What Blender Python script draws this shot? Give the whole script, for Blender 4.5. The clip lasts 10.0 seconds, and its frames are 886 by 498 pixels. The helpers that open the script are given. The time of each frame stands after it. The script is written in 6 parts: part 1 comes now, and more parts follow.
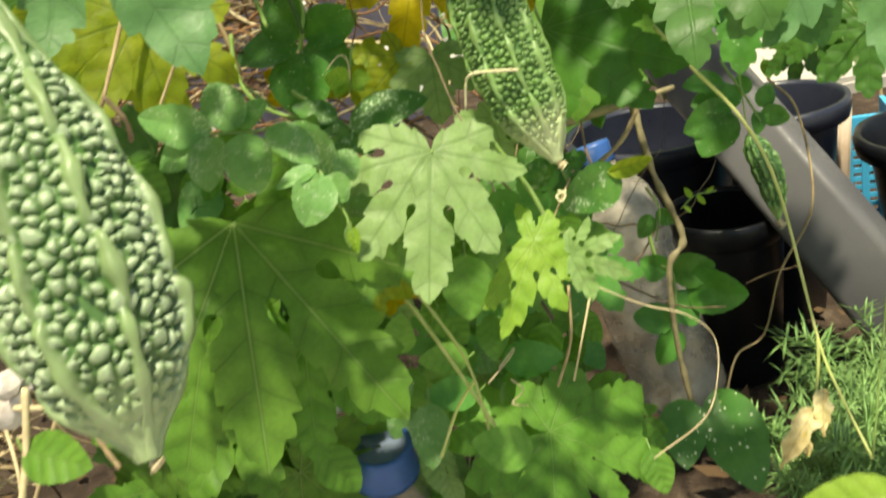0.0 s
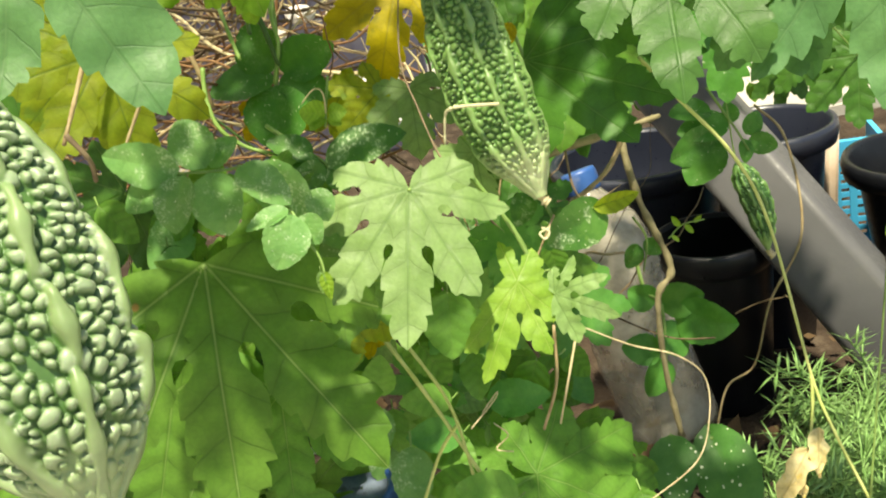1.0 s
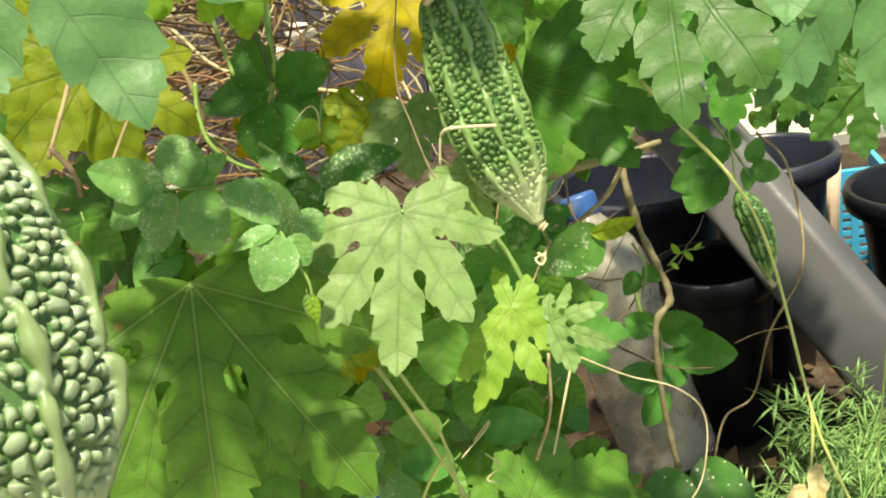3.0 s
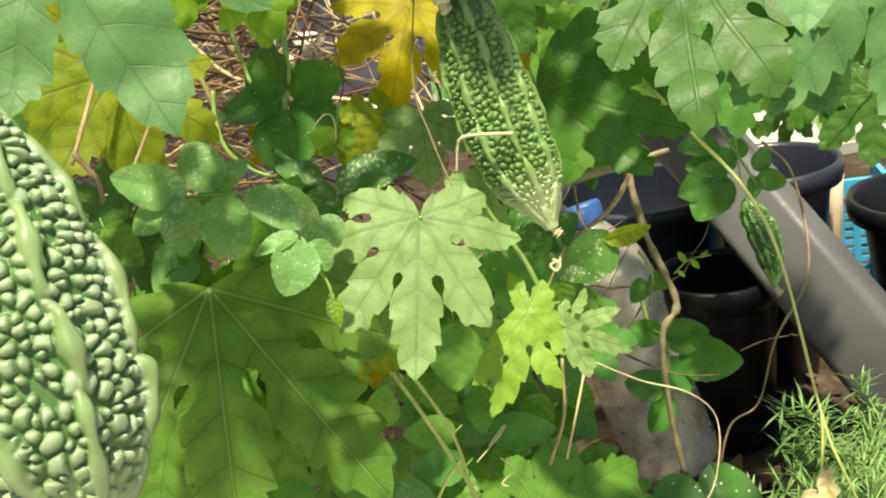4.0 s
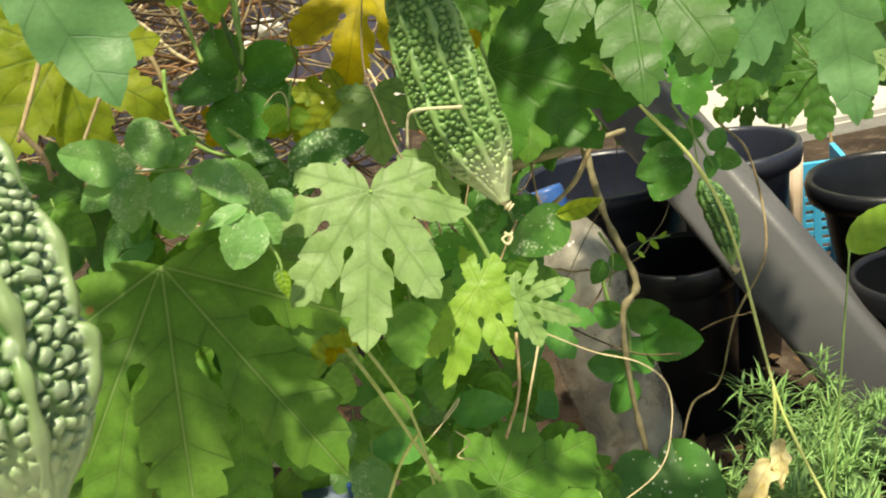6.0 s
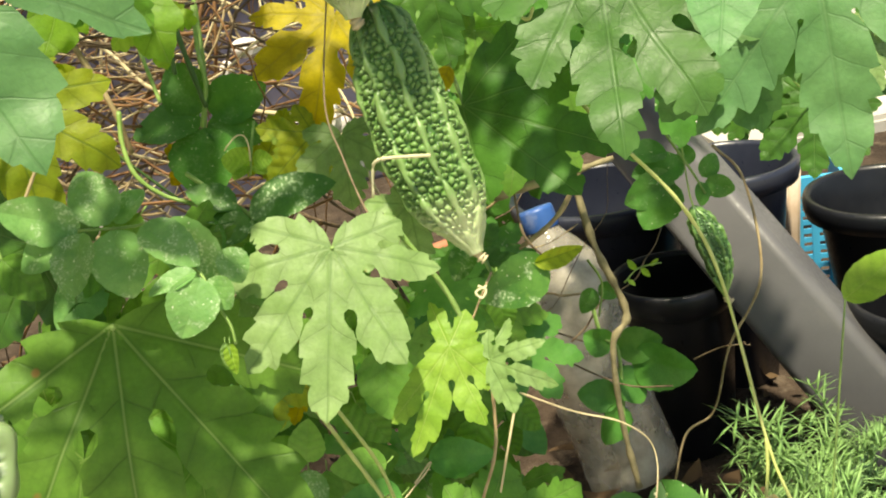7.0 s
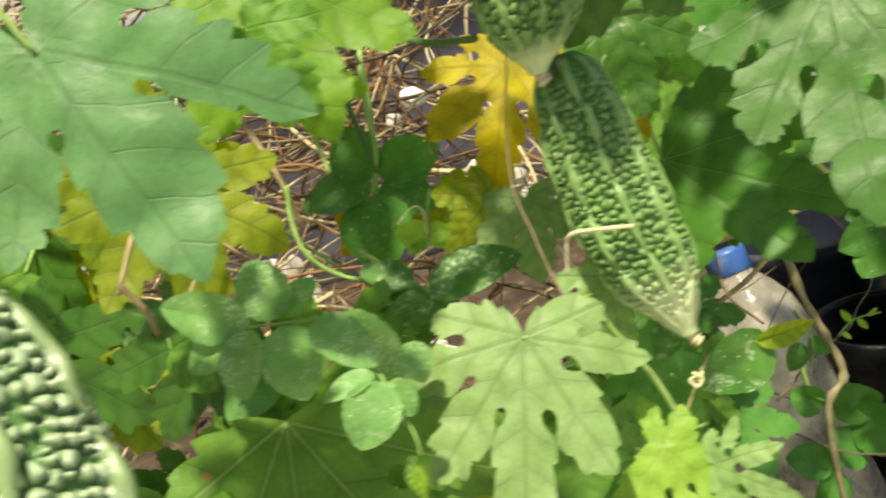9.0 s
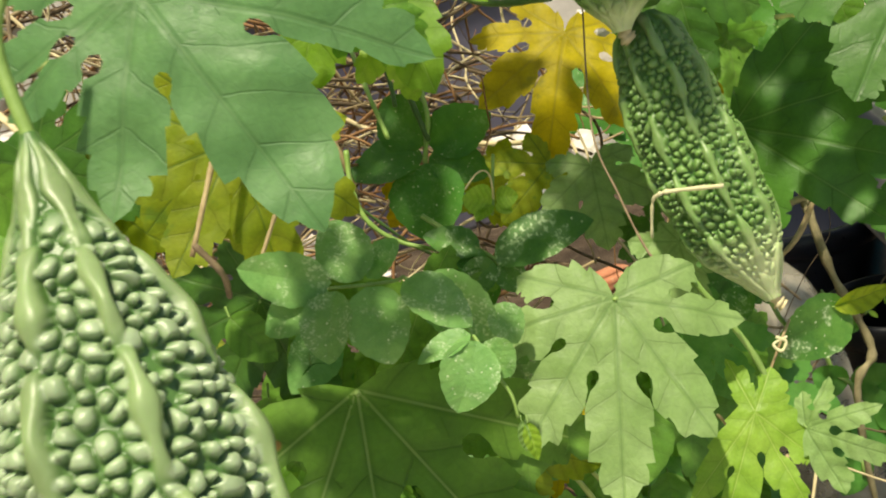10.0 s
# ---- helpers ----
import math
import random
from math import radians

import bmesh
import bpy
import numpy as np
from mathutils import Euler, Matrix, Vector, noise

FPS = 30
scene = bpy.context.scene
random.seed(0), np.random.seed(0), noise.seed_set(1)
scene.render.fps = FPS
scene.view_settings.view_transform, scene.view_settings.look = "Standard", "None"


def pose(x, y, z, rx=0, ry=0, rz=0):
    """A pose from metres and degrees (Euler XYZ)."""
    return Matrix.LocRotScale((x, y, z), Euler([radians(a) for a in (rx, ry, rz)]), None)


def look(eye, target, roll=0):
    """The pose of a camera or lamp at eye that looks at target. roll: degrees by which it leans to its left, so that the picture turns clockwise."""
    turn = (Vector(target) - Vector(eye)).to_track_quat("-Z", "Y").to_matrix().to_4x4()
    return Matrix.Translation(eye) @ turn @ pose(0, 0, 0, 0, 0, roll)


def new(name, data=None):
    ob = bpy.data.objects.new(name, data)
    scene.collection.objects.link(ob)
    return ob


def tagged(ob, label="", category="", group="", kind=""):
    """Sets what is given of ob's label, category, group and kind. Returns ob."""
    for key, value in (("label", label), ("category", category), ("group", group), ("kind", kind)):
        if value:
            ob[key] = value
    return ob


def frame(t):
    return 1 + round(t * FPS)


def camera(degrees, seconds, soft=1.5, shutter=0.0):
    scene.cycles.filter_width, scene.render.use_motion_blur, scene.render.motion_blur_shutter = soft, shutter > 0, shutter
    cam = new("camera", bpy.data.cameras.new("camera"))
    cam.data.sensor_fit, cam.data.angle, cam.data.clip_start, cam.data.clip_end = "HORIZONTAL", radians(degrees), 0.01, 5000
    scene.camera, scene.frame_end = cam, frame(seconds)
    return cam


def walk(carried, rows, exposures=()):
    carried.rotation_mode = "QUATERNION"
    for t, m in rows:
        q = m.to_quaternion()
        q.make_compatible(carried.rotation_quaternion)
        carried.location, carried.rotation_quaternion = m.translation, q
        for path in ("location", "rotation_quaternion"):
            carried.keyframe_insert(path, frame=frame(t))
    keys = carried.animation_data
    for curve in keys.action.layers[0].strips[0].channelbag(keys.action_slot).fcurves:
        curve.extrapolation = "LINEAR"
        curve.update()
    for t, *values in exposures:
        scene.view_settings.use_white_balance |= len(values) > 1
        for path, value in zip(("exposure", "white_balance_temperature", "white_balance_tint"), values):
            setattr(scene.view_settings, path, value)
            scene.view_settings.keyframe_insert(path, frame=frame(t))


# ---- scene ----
import mathutils
cam = camera(48.0, 10.0, soft=2.0, shutter=0.5)
ROWS = [
    (0.0, -0.0006, -0.0001, 0.5694, 67.69, 10.86, -4.49),
    (0.5, 0.0106, 0.0178, 0.5747, 69.47, 11.20, -4.50),
    (1.0, 0.0046, 0.0176, 0.5698, 68.77, 11.04, -5.30),
    (1.5, 0.0087, 0.0270, 0.5681, 67.63, 10.65, -5.14),
    (2.0, 0.0045, 0.0226, 0.5666, 67.91, 10.15, -5.33),
    (2.5, 0.0078, 0.0288, 0.5661, 69.14, 9.89, -4.98),
    (4.0, -0.0002, 0.0231, 0.5683, 70.59, 9.78, -4.97),
    (4.5, -0.0098, 0.0221, 0.5641, 70.21, 9.84, -5.67),
    (5.0, -0.0158, 0.0086, 0.5586, 70.65, 10.36, -6.43),
    (5.5, -0.0071, 0.0108, 0.5565, 70.26, 10.00, -6.72),
    (7.0, 0.0242, 0.0464, 0.5697, 69.89, 10.29, -6.80),
    (7.5, 0.0319, 0.0687, 0.5709, 71.30, 11.47, -6.59),
    (8.0, 0.0543, 0.0904, 0.5929, 70.43, 12.57, -4.06),
    (8.5, 0.0450, 0.0951, 0.5900, 72.01, 14.23, -1.11),
    (9.0, 0.0175, 0.0961, 0.5749, 73.39, 15.03, 1.75),
    (9.5, -0.0280, 0.0810, 0.5774, 73.42, 12.80, 0.09),
    (10.0, -0.0214, 0.1005, 0.5715, 72.69, 14.46, 0.02),
]
walk(cam, [(t, pose(x, y, z, rx, ry, rz)) for t, x, y, z, rx, ry, rz in ROWS], [(t, e + 0.12, 7800, 2 if t < 6 else 4) for t, e in ((0.0, 0.47), (0.5, 0.58), (1.0, 0.68), (2.5, 0.66), (4.0, 0.62), (4.5, 0.53), (5.0, 0.40), (5.5, 0.38), (7.0, 0.66), (8.0, 0.66), (8.5, 0.42), (9.0, 0.58), (9.5, 0.40), (10.0, 0.26))])

# ---- light: high hazy sun and sky over an open garden corner ----
SUN_ELEVATION, SUN_AZIMUTH = 71.0, 188.0
world = bpy.data.worlds.new("sky")
scene.world = world
world.use_nodes = True
sky_nodes = world.node_tree.nodes
sky = sky_nodes.new("ShaderNodeTexSky")
sky.sky_type, sky.sun_disc = "NISHITA", False
sky.sun_elevation, sky.sun_rotation = radians(SUN_ELEVATION), radians(SUN_AZIMUTH)
sky_nodes["Background"].inputs["Strength"].default_value = 0.10
world.node_tree.links.new(sky.outputs[0], sky_nodes["Background"].inputs["Color"])
sun_data = bpy.data.lights.new("sun", "SUN")
sun_data.energy, sun_data.angle, sun_data.color = 5.2, radians(2.4), (1.0, 0.95, 0.86)
sun = new("sun", sun_data)
az, el = radians(SUN_AZIMUTH), radians(SUN_ELEVATION)
SUN_WAY = Vector((math.sin(az) * math.cos(el), math.cos(az) * math.cos(el), math.sin(el)))
sun.matrix_world = look(SUN_WAY * 5, (0, 0, 0))


# ---- materials ----
def nodes_of(name):
    m = bpy.data.materials.new(name)
    m.use_nodes = True
    return m, m.node_tree.nodes, m.node_tree.links, m.node_tree.nodes["Principled BSDF"]


def math_node(nodes, links, op, a, b=None, c=None):
    n = nodes.new("ShaderNodeMath")
    n.operation = op
    for i, v in enumerate((a, b, c)):
        if v is None:
            continue
        if isinstance(v, (int, float)):
            n.inputs[i].default_value = v
        else:
            links.new(v, n.inputs[i])
    return n.outputs[0]


def ranged(nodes, links, v, a, b, c=0.0, d=1.0):
    n = nodes.new("ShaderNodeMapRange")
    n.interpolation_type = "SMOOTHSTEP"
    for key, value in (("From Min", a), ("From Max", b), ("To Min", c), ("To Max", d)):
        n.inputs[key].default_value = value
    links.new(v, n.inputs["Value"])
    return n.outputs["Result"]


def mixed(nodes, links, fac, a, b, blend="MIX"):
    n = nodes.new("ShaderNodeMix")
    n.data_type, n.blend_type = "RGBA", blend
    for key, v in ((0, fac), (6, a), (7, b)):
        if isinstance(v, (int, float)):
            n.inputs[key].default_value = v
        elif isinstance(v, tuple):
            n.inputs[key].default_value = (*v, 1)
        else:
            links.new(v, n.inputs[key])
    return n.outputs[2]


def noise_node(nodes, links, scale, detail=3.0, rough=0.55, vector=None):
    n = nodes.new("ShaderNodeTexNoise")
    n.inputs["Scale"].default_value, n.inputs["Detail"].default_value, n.inputs["Roughness"].default_value = scale, detail, rough
    if vector is not None:
        links.new(vector, n.inputs["Vector"])
    return n.outputs[0]


def leaf_material(name, dark, light, vein, gloss=0.45, through_light=0.36, speckle=0.0, blotch=None, vein_amount=0.7, dots=0.0, glow=(1.5, 1.5, 0.6), rust=0.0):
    """A leaf blade. The mesh's UV runs along (u) and across (v) the lobe's main vein, in leaf lengths."""
    m, nodes, links, bsdf = nodes_of(name)
    uv = nodes.new("ShaderNodeUVMap").outputs[0]
    coord = nodes.new("ShaderNodeTexCoord").outputs["Object"]
    info = nodes.new("ShaderNodeObjectInfo").outputs["Random"]
    shifted = nodes.new("ShaderNodeVectorMath")
    shifted.operation = "ADD"
    links.new(coord, shifted.inputs[0])
    scaled = math_node(nodes, links, "MULTIPLY", info, 37.0)
    links.new(scaled, shifted.inputs[1])
    vec = shifted.outputs[0]
    sep = nodes.new("ShaderNodeSeparateXYZ")
    links.new(uv, sep.inputs[0])
    wobble = math_node(nodes, links, "MULTIPLY", noise_node(nodes, links, 6.0, 2.0, 0.5, vec), 0.06)
    u = math_node(nodes, links, "ADD", sep.outputs[0], wobble)
    v = math_node(nodes, links, "ABSOLUTE", sep.outputs[1])
    width = math_node(nodes, links, "MULTIPLY_ADD", sep.outputs[0], -0.0042, 0.0072)
    near = math_node(nodes, links, "DIVIDE", v, width)
    main = ranged(nodes, links, near, 0.35, 1.0, 1.0, 0.0)
    groove = ranged(nodes, links, near, 0.8, 3.6, 1.0, 0.0)
    comb = math_node(nodes, links, "FRACT", math_node(nodes, links, "MULTIPLY", math_node(nodes, links, "SUBTRACT", u, math_node(nodes, links, "MULTIPLY", v, 0.7)), 5.2))
    apart = math_node(nodes, links, "ABSOLUTE", math_node(nodes, links, "SUBTRACT", comb, 0.5))
    side = ranged(nodes, links, apart, 0.006, 0.040, 1.0, 0.0)
    worn = ranged(nodes, links, noise_node(nodes, links, 4.0, 2.0, 0.5, vec), 0.30, 0.60, 0.35, 1.0)
    side = math_node(nodes, links, "MULTIPLY", side, worn)
    cells = nodes.new("ShaderNodeTexVoronoi")
    cells.feature = "DISTANCE_TO_EDGE"
    cells.inputs["Scale"].default_value = 19.0
    links.new(vec, cells.inputs["Vector"])
    net = ranged(nodes, links, cells.outputs["Distance"], 0.0, 0.10, 1.0, 0.0)
    big = ranged(nodes, links, noise_node(nodes, links, 2.6, 4.0, 0.65, vec), 0.28, 0.72)
    col = mixed(nodes, links, big, dark, light)
    pillow = ranged(nodes, links, apart, 0.0, 0.42, 1.0 - 0.17 * vein_amount, 1.0 + 0.04 * vein_amount)
    fine = ranged(nodes, links, noise_node(nodes, links, 38.0, 4.0, 0.65, vec), 0.2, 0.8, 0.90, 1.08)
    shade = math_node(nodes, links, "MULTIPLY", pillow, fine)
    grey = nodes.new("ShaderNodeCombineXYZ")
    for i in range(3):
        links.new(shade, grey.inputs[i])
    col = mixed(nodes, links, 1.0, col, grey.outputs[0], "MULTIPLY")
    if blotch:
        spots = ranged(nodes, links, noise_node(nodes, links, 5.0, 4.0, 0.65, vec), 0.58, 0.70)
        col = mixed(nodes, links, math_node(nodes, links, "MULTIPLY", spots, 0.85), col, blotch)
    fading = math_node(nodes, links, "MULTIPLY", math_node(nodes, links, "MAXIMUM", math_node(nodes, links, "MULTIPLY", side, 0.55), math_node(nodes, links, "MULTIPLY", net, 0.11)), vein_amount)
    fading = math_node(nodes, links, "MAXIMUM", fading, math_node(nodes, links, "MULTIPLY", groove, 0.42 * vein_amount))
    col = mixed(nodes, links, fading, col, tuple(c * 0.50 for c in dark))
    col = mixed(nodes, links, math_node(nodes, links, "MULTIPLY", main, vein_amount), col, vein)
    if rust:
        scab = nodes.new("ShaderNodeTexVoronoi")
        scab.inputs["Scale"].default_value = 5.0
        links.new(vec, scab.inputs["Vector"])
        pick = nodes.new("ShaderNodeSeparateColor")
        links.new(scab.outputs["Color"], pick.inputs[0])
        size = ranged(nodes, links, pick.outputs[1], 0.80, 1.0, 0.0, 0.17)
        brown = ranged(nodes, links, math_node(nodes, links, "SUBTRACT", math_node(nodes, links, "ADD", scab.outputs["Distance"], math_node(nodes, links, "MULTIPLY", fine, 0.05)), size), 0.0, 0.05, 1.0, 0.0)
        col = mixed(nodes, links, math_node(nodes, links, "MULTIPLY", brown, rust), col, (0.30, 0.17, 0.05))
    if speckle:
        zone = ranged(nodes, links, noise_node(nodes, links, 3.0, 2.0, 0.5, vec), 0.50, 0.60)
        dots = ranged(nodes, links, noise_node(nodes, links, 24.0, 4.0, 0.65, vec), 0.50, 0.63)
        col = mixed(nodes, links, math_node(nodes, links, "MULTIPLY", zone, 0.25 * speckle), col, (0.26, 0.38, 0.20))
        col = mixed(nodes, links, math_node(nodes, links, "MULTIPLY", math_node(nodes, links, "MULTIPLY", zone, dots), speckle), col, (0.46, 0.58, 0.36))
    if dots:
        spot = nodes.new("ShaderNodeTexVoronoi")
        spot.inputs["Scale"].default_value = 19.0
        links.new(vec, spot.inputs["Vector"])
        pick = nodes.new("ShaderNodeSeparateColor")
        links.new(spot.outputs["Color"], pick.inputs[0])
        size = ranged(nodes, links, pick.outputs[0], 0.52, 1.0, 0.0, 0.34)
        white = ranged(nodes, links, math_node(nodes, links, "SUBTRACT", spot.outputs["Distance"], size), -0.05, 0.0, 1.0, 0.0)
        col = mixed(nodes, links, math_node(nodes, links, "MULTIPLY", white, dots), col, (0.66, 0.72, 0.52))
    tone = nodes.new("ShaderNodeHueSaturation")
    links.new(col, tone.inputs["Color"])
    links.new(ranged(nodes, links, info, 0.0, 1.0, 0.94, 1.10), tone.inputs["Value"])
    links.new(math_node(nodes, links, "MULTIPLY_ADD", info, 0.008, 0.497), tone.inputs["Hue"])
    col = tone.outputs[0]
    links.new(col, bsdf.inputs["Base Color"])
    links.new(ranged(nodes, links, noise_node(nodes, links, 7.0, 3.0, 0.6, vec), 0.25, 0.75, gloss - 0.06, gloss + 0.14), bsdf.inputs["Roughness"])
    bsdf.inputs["Specular IOR Level"].default_value = 0.36
    carved = math_node(nodes, links, "MAXIMUM", math_node(nodes, links, "MULTIPLY", groove, 0.9), math_node(nodes, links, "MAXIMUM", side, math_node(nodes, links, "MULTIPLY", net, 0.12)))
    height = math_node(nodes, links, "SUBTRACT", math_node(nodes, links, "ADD", ranged(nodes, links, apart, 0.0, 0.45, 0.0, 0.9 * vein_amount), math_node(nodes, links, "MULTIPLY", noise_node(nodes, links, 15.0, 3.0, 0.55, vec), 0.8)), math_node(nodes, links, "MULTIPLY", carved, 0.8 * vein_amount))
    bump = nodes.new("ShaderNodeBump")
    bump.inputs["Strength"].default_value, bump.inputs["Distance"].default_value = 0.34, 0.0013
    links.new(height, bump.inputs["Height"])
    links.new(bump.outputs[0], bsdf.inputs["Normal"])
    trans = nodes.new("ShaderNodeBsdfTranslucent")
    warm = mixed(nodes, links, 1.0, col, glow, "MULTIPLY")
    links.new(warm, trans.inputs["Color"])
    mix = nodes.new("ShaderNodeMixShader")
    mix.inputs[0].default_value = through_light
    links.new(bsdf.outputs[0], mix.inputs[1])
    links.new(trans.outputs[0], mix.inputs[2])
    links.new(mix.outputs[0], nodes["Material Output"].inputs["Surface"])
    return m


def plain_material(name, a, b, scale=30.0, rough=0.6, bump=0.3, depth=0.001, spec=0.4, stain=None, stain_scale=6.0, fine=200.0):
    """Two-tone noise with fine grain and, where given, stains."""
    m, nodes, links, bsdf = nodes_of(name)
    vec = nodes.new("ShaderNodeTexCoord").outputs["Object"]
    big = ranged(nodes, links, noise_node(nodes, links, scale, 4.0, 0.6, vec), 0.3, 0.7)
    col = mixed(nodes, links, big, a, b)
    grain = noise_node(nodes, links, fine, 3.0, 0.6, vec)
    if stain:
        mask = ranged(nodes, links, noise_node(nodes, links, stain_scale, 5.0, 0.7, vec), 0.52, 0.68)
        col = mixed(nodes, links, math_node(nodes, links, "MULTIPLY", mask, 0.7), col, stain)
    info = nodes.new("ShaderNodeObjectInfo").outputs["Random"]
    tone = nodes.new("ShaderNodeHueSaturation")
    links.new(col, tone.inputs["Color"])
    links.new(math_node(nodes, links, "MULTIPLY_ADD", info, 0.24, 0.88), tone.inputs["Value"])
    links.new(tone.outputs[0], bsdf.inputs["Base Color"])
    links.new(ranged(nodes, links, grain, 0.2, 0.8, max(rough - 0.1, 0.05), min(rough + 0.12, 1.0)), bsdf.inputs["Roughness"])
    bsdf.inputs["Specular IOR Level"].default_value = spec
    bm_node = nodes.new("ShaderNodeBump")
    bm_node.inputs["Strength"].default_value, bm_node.inputs["Distance"].default_value = bump, depth
    links.new(grain, bm_node.inputs["Height"])
    links.new(bm_node.outputs[0], bsdf.inputs["Normal"])
    return m


def gourd_material(name, skin, wart, ridge, pale):
    m, nodes, links, bsdf = nodes_of(name)
    vec = nodes.new("ShaderNodeTexCoord").outputs["Object"]
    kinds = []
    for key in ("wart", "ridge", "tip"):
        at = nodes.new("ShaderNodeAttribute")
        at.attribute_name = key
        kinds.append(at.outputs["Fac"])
    # Paler warts and ridges; the darker skin between them holds crevice shade too.
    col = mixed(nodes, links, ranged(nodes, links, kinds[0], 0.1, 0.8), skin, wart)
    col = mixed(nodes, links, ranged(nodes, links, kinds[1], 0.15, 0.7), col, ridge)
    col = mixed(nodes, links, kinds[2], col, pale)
    blot = ranged(nodes, links, noise_node(nodes, links, 70.0, 3.0, 0.6, vec), 0.25, 0.75, 0.82, 1.15)
    grey = nodes.new("ShaderNodeCombineXYZ")
    for i in range(3):
        links.new(blot, grey.inputs[i])
    col = mixed(nodes, links, 1.0, col, grey.outputs[0], "MULTIPLY")
    links.new(col, bsdf.inputs["Base Color"])
    bsdf.inputs["Roughness"].default_value = 0.42
    bsdf.inputs["Specular IOR Level"].default_value = 0.5
    bsdf.inputs["Subsurface Weight"].default_value = 0.15
    bsdf.inputs["Subsurface Radius"].default_value = (0.4, 0.8, 0.2)
    bsdf.inputs["Subsurface Scale"].default_value = 0.002
    bump = nodes.new("ShaderNodeBump")
    bump.inputs["Strength"].default_value, bump.inputs["Distance"].default_value = 0.25, 0.0005
    links.new(noise_node(nodes, links, 420.0, 2.0, 0.5, vec), bump.inputs["Height"])
    links.new(bump.outputs[0], bsdf.inputs["Normal"])
    return m


LEAF = {
    "mid": leaf_material("leaf_mid_green", (0.098, 0.240, 0.028), (0.150, 0.318, 0.047), (0.20, 0.33, 0.085), 0.5, 0.42),
    # Mid green lightened to make up for missing light on shaded leaves.
    "brightened": leaf_material("leaf_brightened_green", (0.125, 0.290, 0.045), (0.185, 0.365, 0.070), (0.24, 0.38, 0.11), 0.45, 0.4, vein_amount=0.4),
    "olive": leaf_material("leaf_olive_green", (0.096, 0.225, 0.025), (0.150, 0.300, 0.044), (0.20, 0.31, 0.09), 0.5, 0.42, vein_amount=0.9, rust=0.9),
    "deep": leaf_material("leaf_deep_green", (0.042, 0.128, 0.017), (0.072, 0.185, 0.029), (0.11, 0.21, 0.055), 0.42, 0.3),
    "pale": leaf_material("leaf_pale_green", (0.195, 0.320, 0.098), (0.262, 0.395, 0.148), (0.12, 0.23, 0.06), 0.5, vein_amount=0.62, glow=(1.35, 1.4, 0.75), rust=0.5),
    # The bluish cast of skylight is put into this green.
    "blue": leaf_material("leaf_skylit_green", (0.094, 0.230, 0.080), (0.134, 0.290, 0.106), (0.13, 0.26, 0.10), 0.5, vein_amount=0.55),
    "cool": leaf_material("leaf_cool_green", (0.052, 0.138, 0.026), (0.082, 0.185, 0.040), (0.10, 0.21, 0.06), 0.46, 0.36),
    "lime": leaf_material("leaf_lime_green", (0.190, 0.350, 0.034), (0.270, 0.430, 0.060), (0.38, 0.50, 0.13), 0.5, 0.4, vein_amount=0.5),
    # A yellower green whose base colour carries part of the backlight.
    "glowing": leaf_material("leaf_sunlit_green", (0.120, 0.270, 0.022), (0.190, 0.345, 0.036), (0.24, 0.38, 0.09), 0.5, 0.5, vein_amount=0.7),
    "yellow": leaf_material("leaf_yellow", (0.40, 0.32, 0.008), (0.54, 0.44, 0.012), (0.34, 0.29, 0.03), 0.55, 0.5, blotch=(0.30, 0.27, 0.02), glow=(1.3, 1.2, 0.6)),
    "turning": leaf_material("leaf_yellow_green", (0.205, 0.290, 0.018), (0.310, 0.365, 0.028), (0.08, 0.17, 0.03), 0.55, 0.5, blotch=(0.15, 0.26, 0.03)),
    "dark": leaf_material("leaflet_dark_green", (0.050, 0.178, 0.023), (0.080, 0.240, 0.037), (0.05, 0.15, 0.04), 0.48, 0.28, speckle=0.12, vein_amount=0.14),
    "speckled": leaf_material("leaflet_speckled_green", (0.125, 0.290, 0.078), (0.190, 0.365, 0.110), (0.16, 0.28, 0.12), 0.45, 0.28, speckle=0.75, vein_amount=0.14),
    "mottled": leaf_material("leaflet_mottled_green", (0.045, 0.145, 0.024), (0.090, 0.220, 0.038), (0.09, 0.19, 0.055), 0.42, 0.22, speckle=1.0, blotch=(0.11, 0.23, 0.045), vein_amount=0.14),
    "glossy": leaf_material("leaf_glossy_green", (0.066, 0.215, 0.036), (0.105, 0.275, 0.052), (0.11, 0.26, 0.065), 0.36, 0.3, vein_amount=0.14),
    "dotted": leaf_material("leaf_white_dotted", (0.055, 0.165, 0.030), (0.085, 0.215, 0.044), (0.13, 0.27, 0.07), 0.42, 0.28, dots=0.95, vein_amount=0.14),
    "dry": leaf_material("leaf_dry_straw", (0.70, 0.58, 0.27), (0.84, 0.74, 0.42), (0.60, 0.46, 0.20), 0.75, 0.35, blotch=(0.72, 0.58, 0.16), glow=(1.1, 1.0, 0.8)),
    "litter": leaf_material("leaf_litter_brown", (0.14, 0.085, 0.04), (0.26, 0.18, 0.09), (0.10, 0.06, 0.03), 0.8, 0.2, blotch=(0.32, 0.24, 0.14), glow=(1.1, 1.0, 0.8)),
}
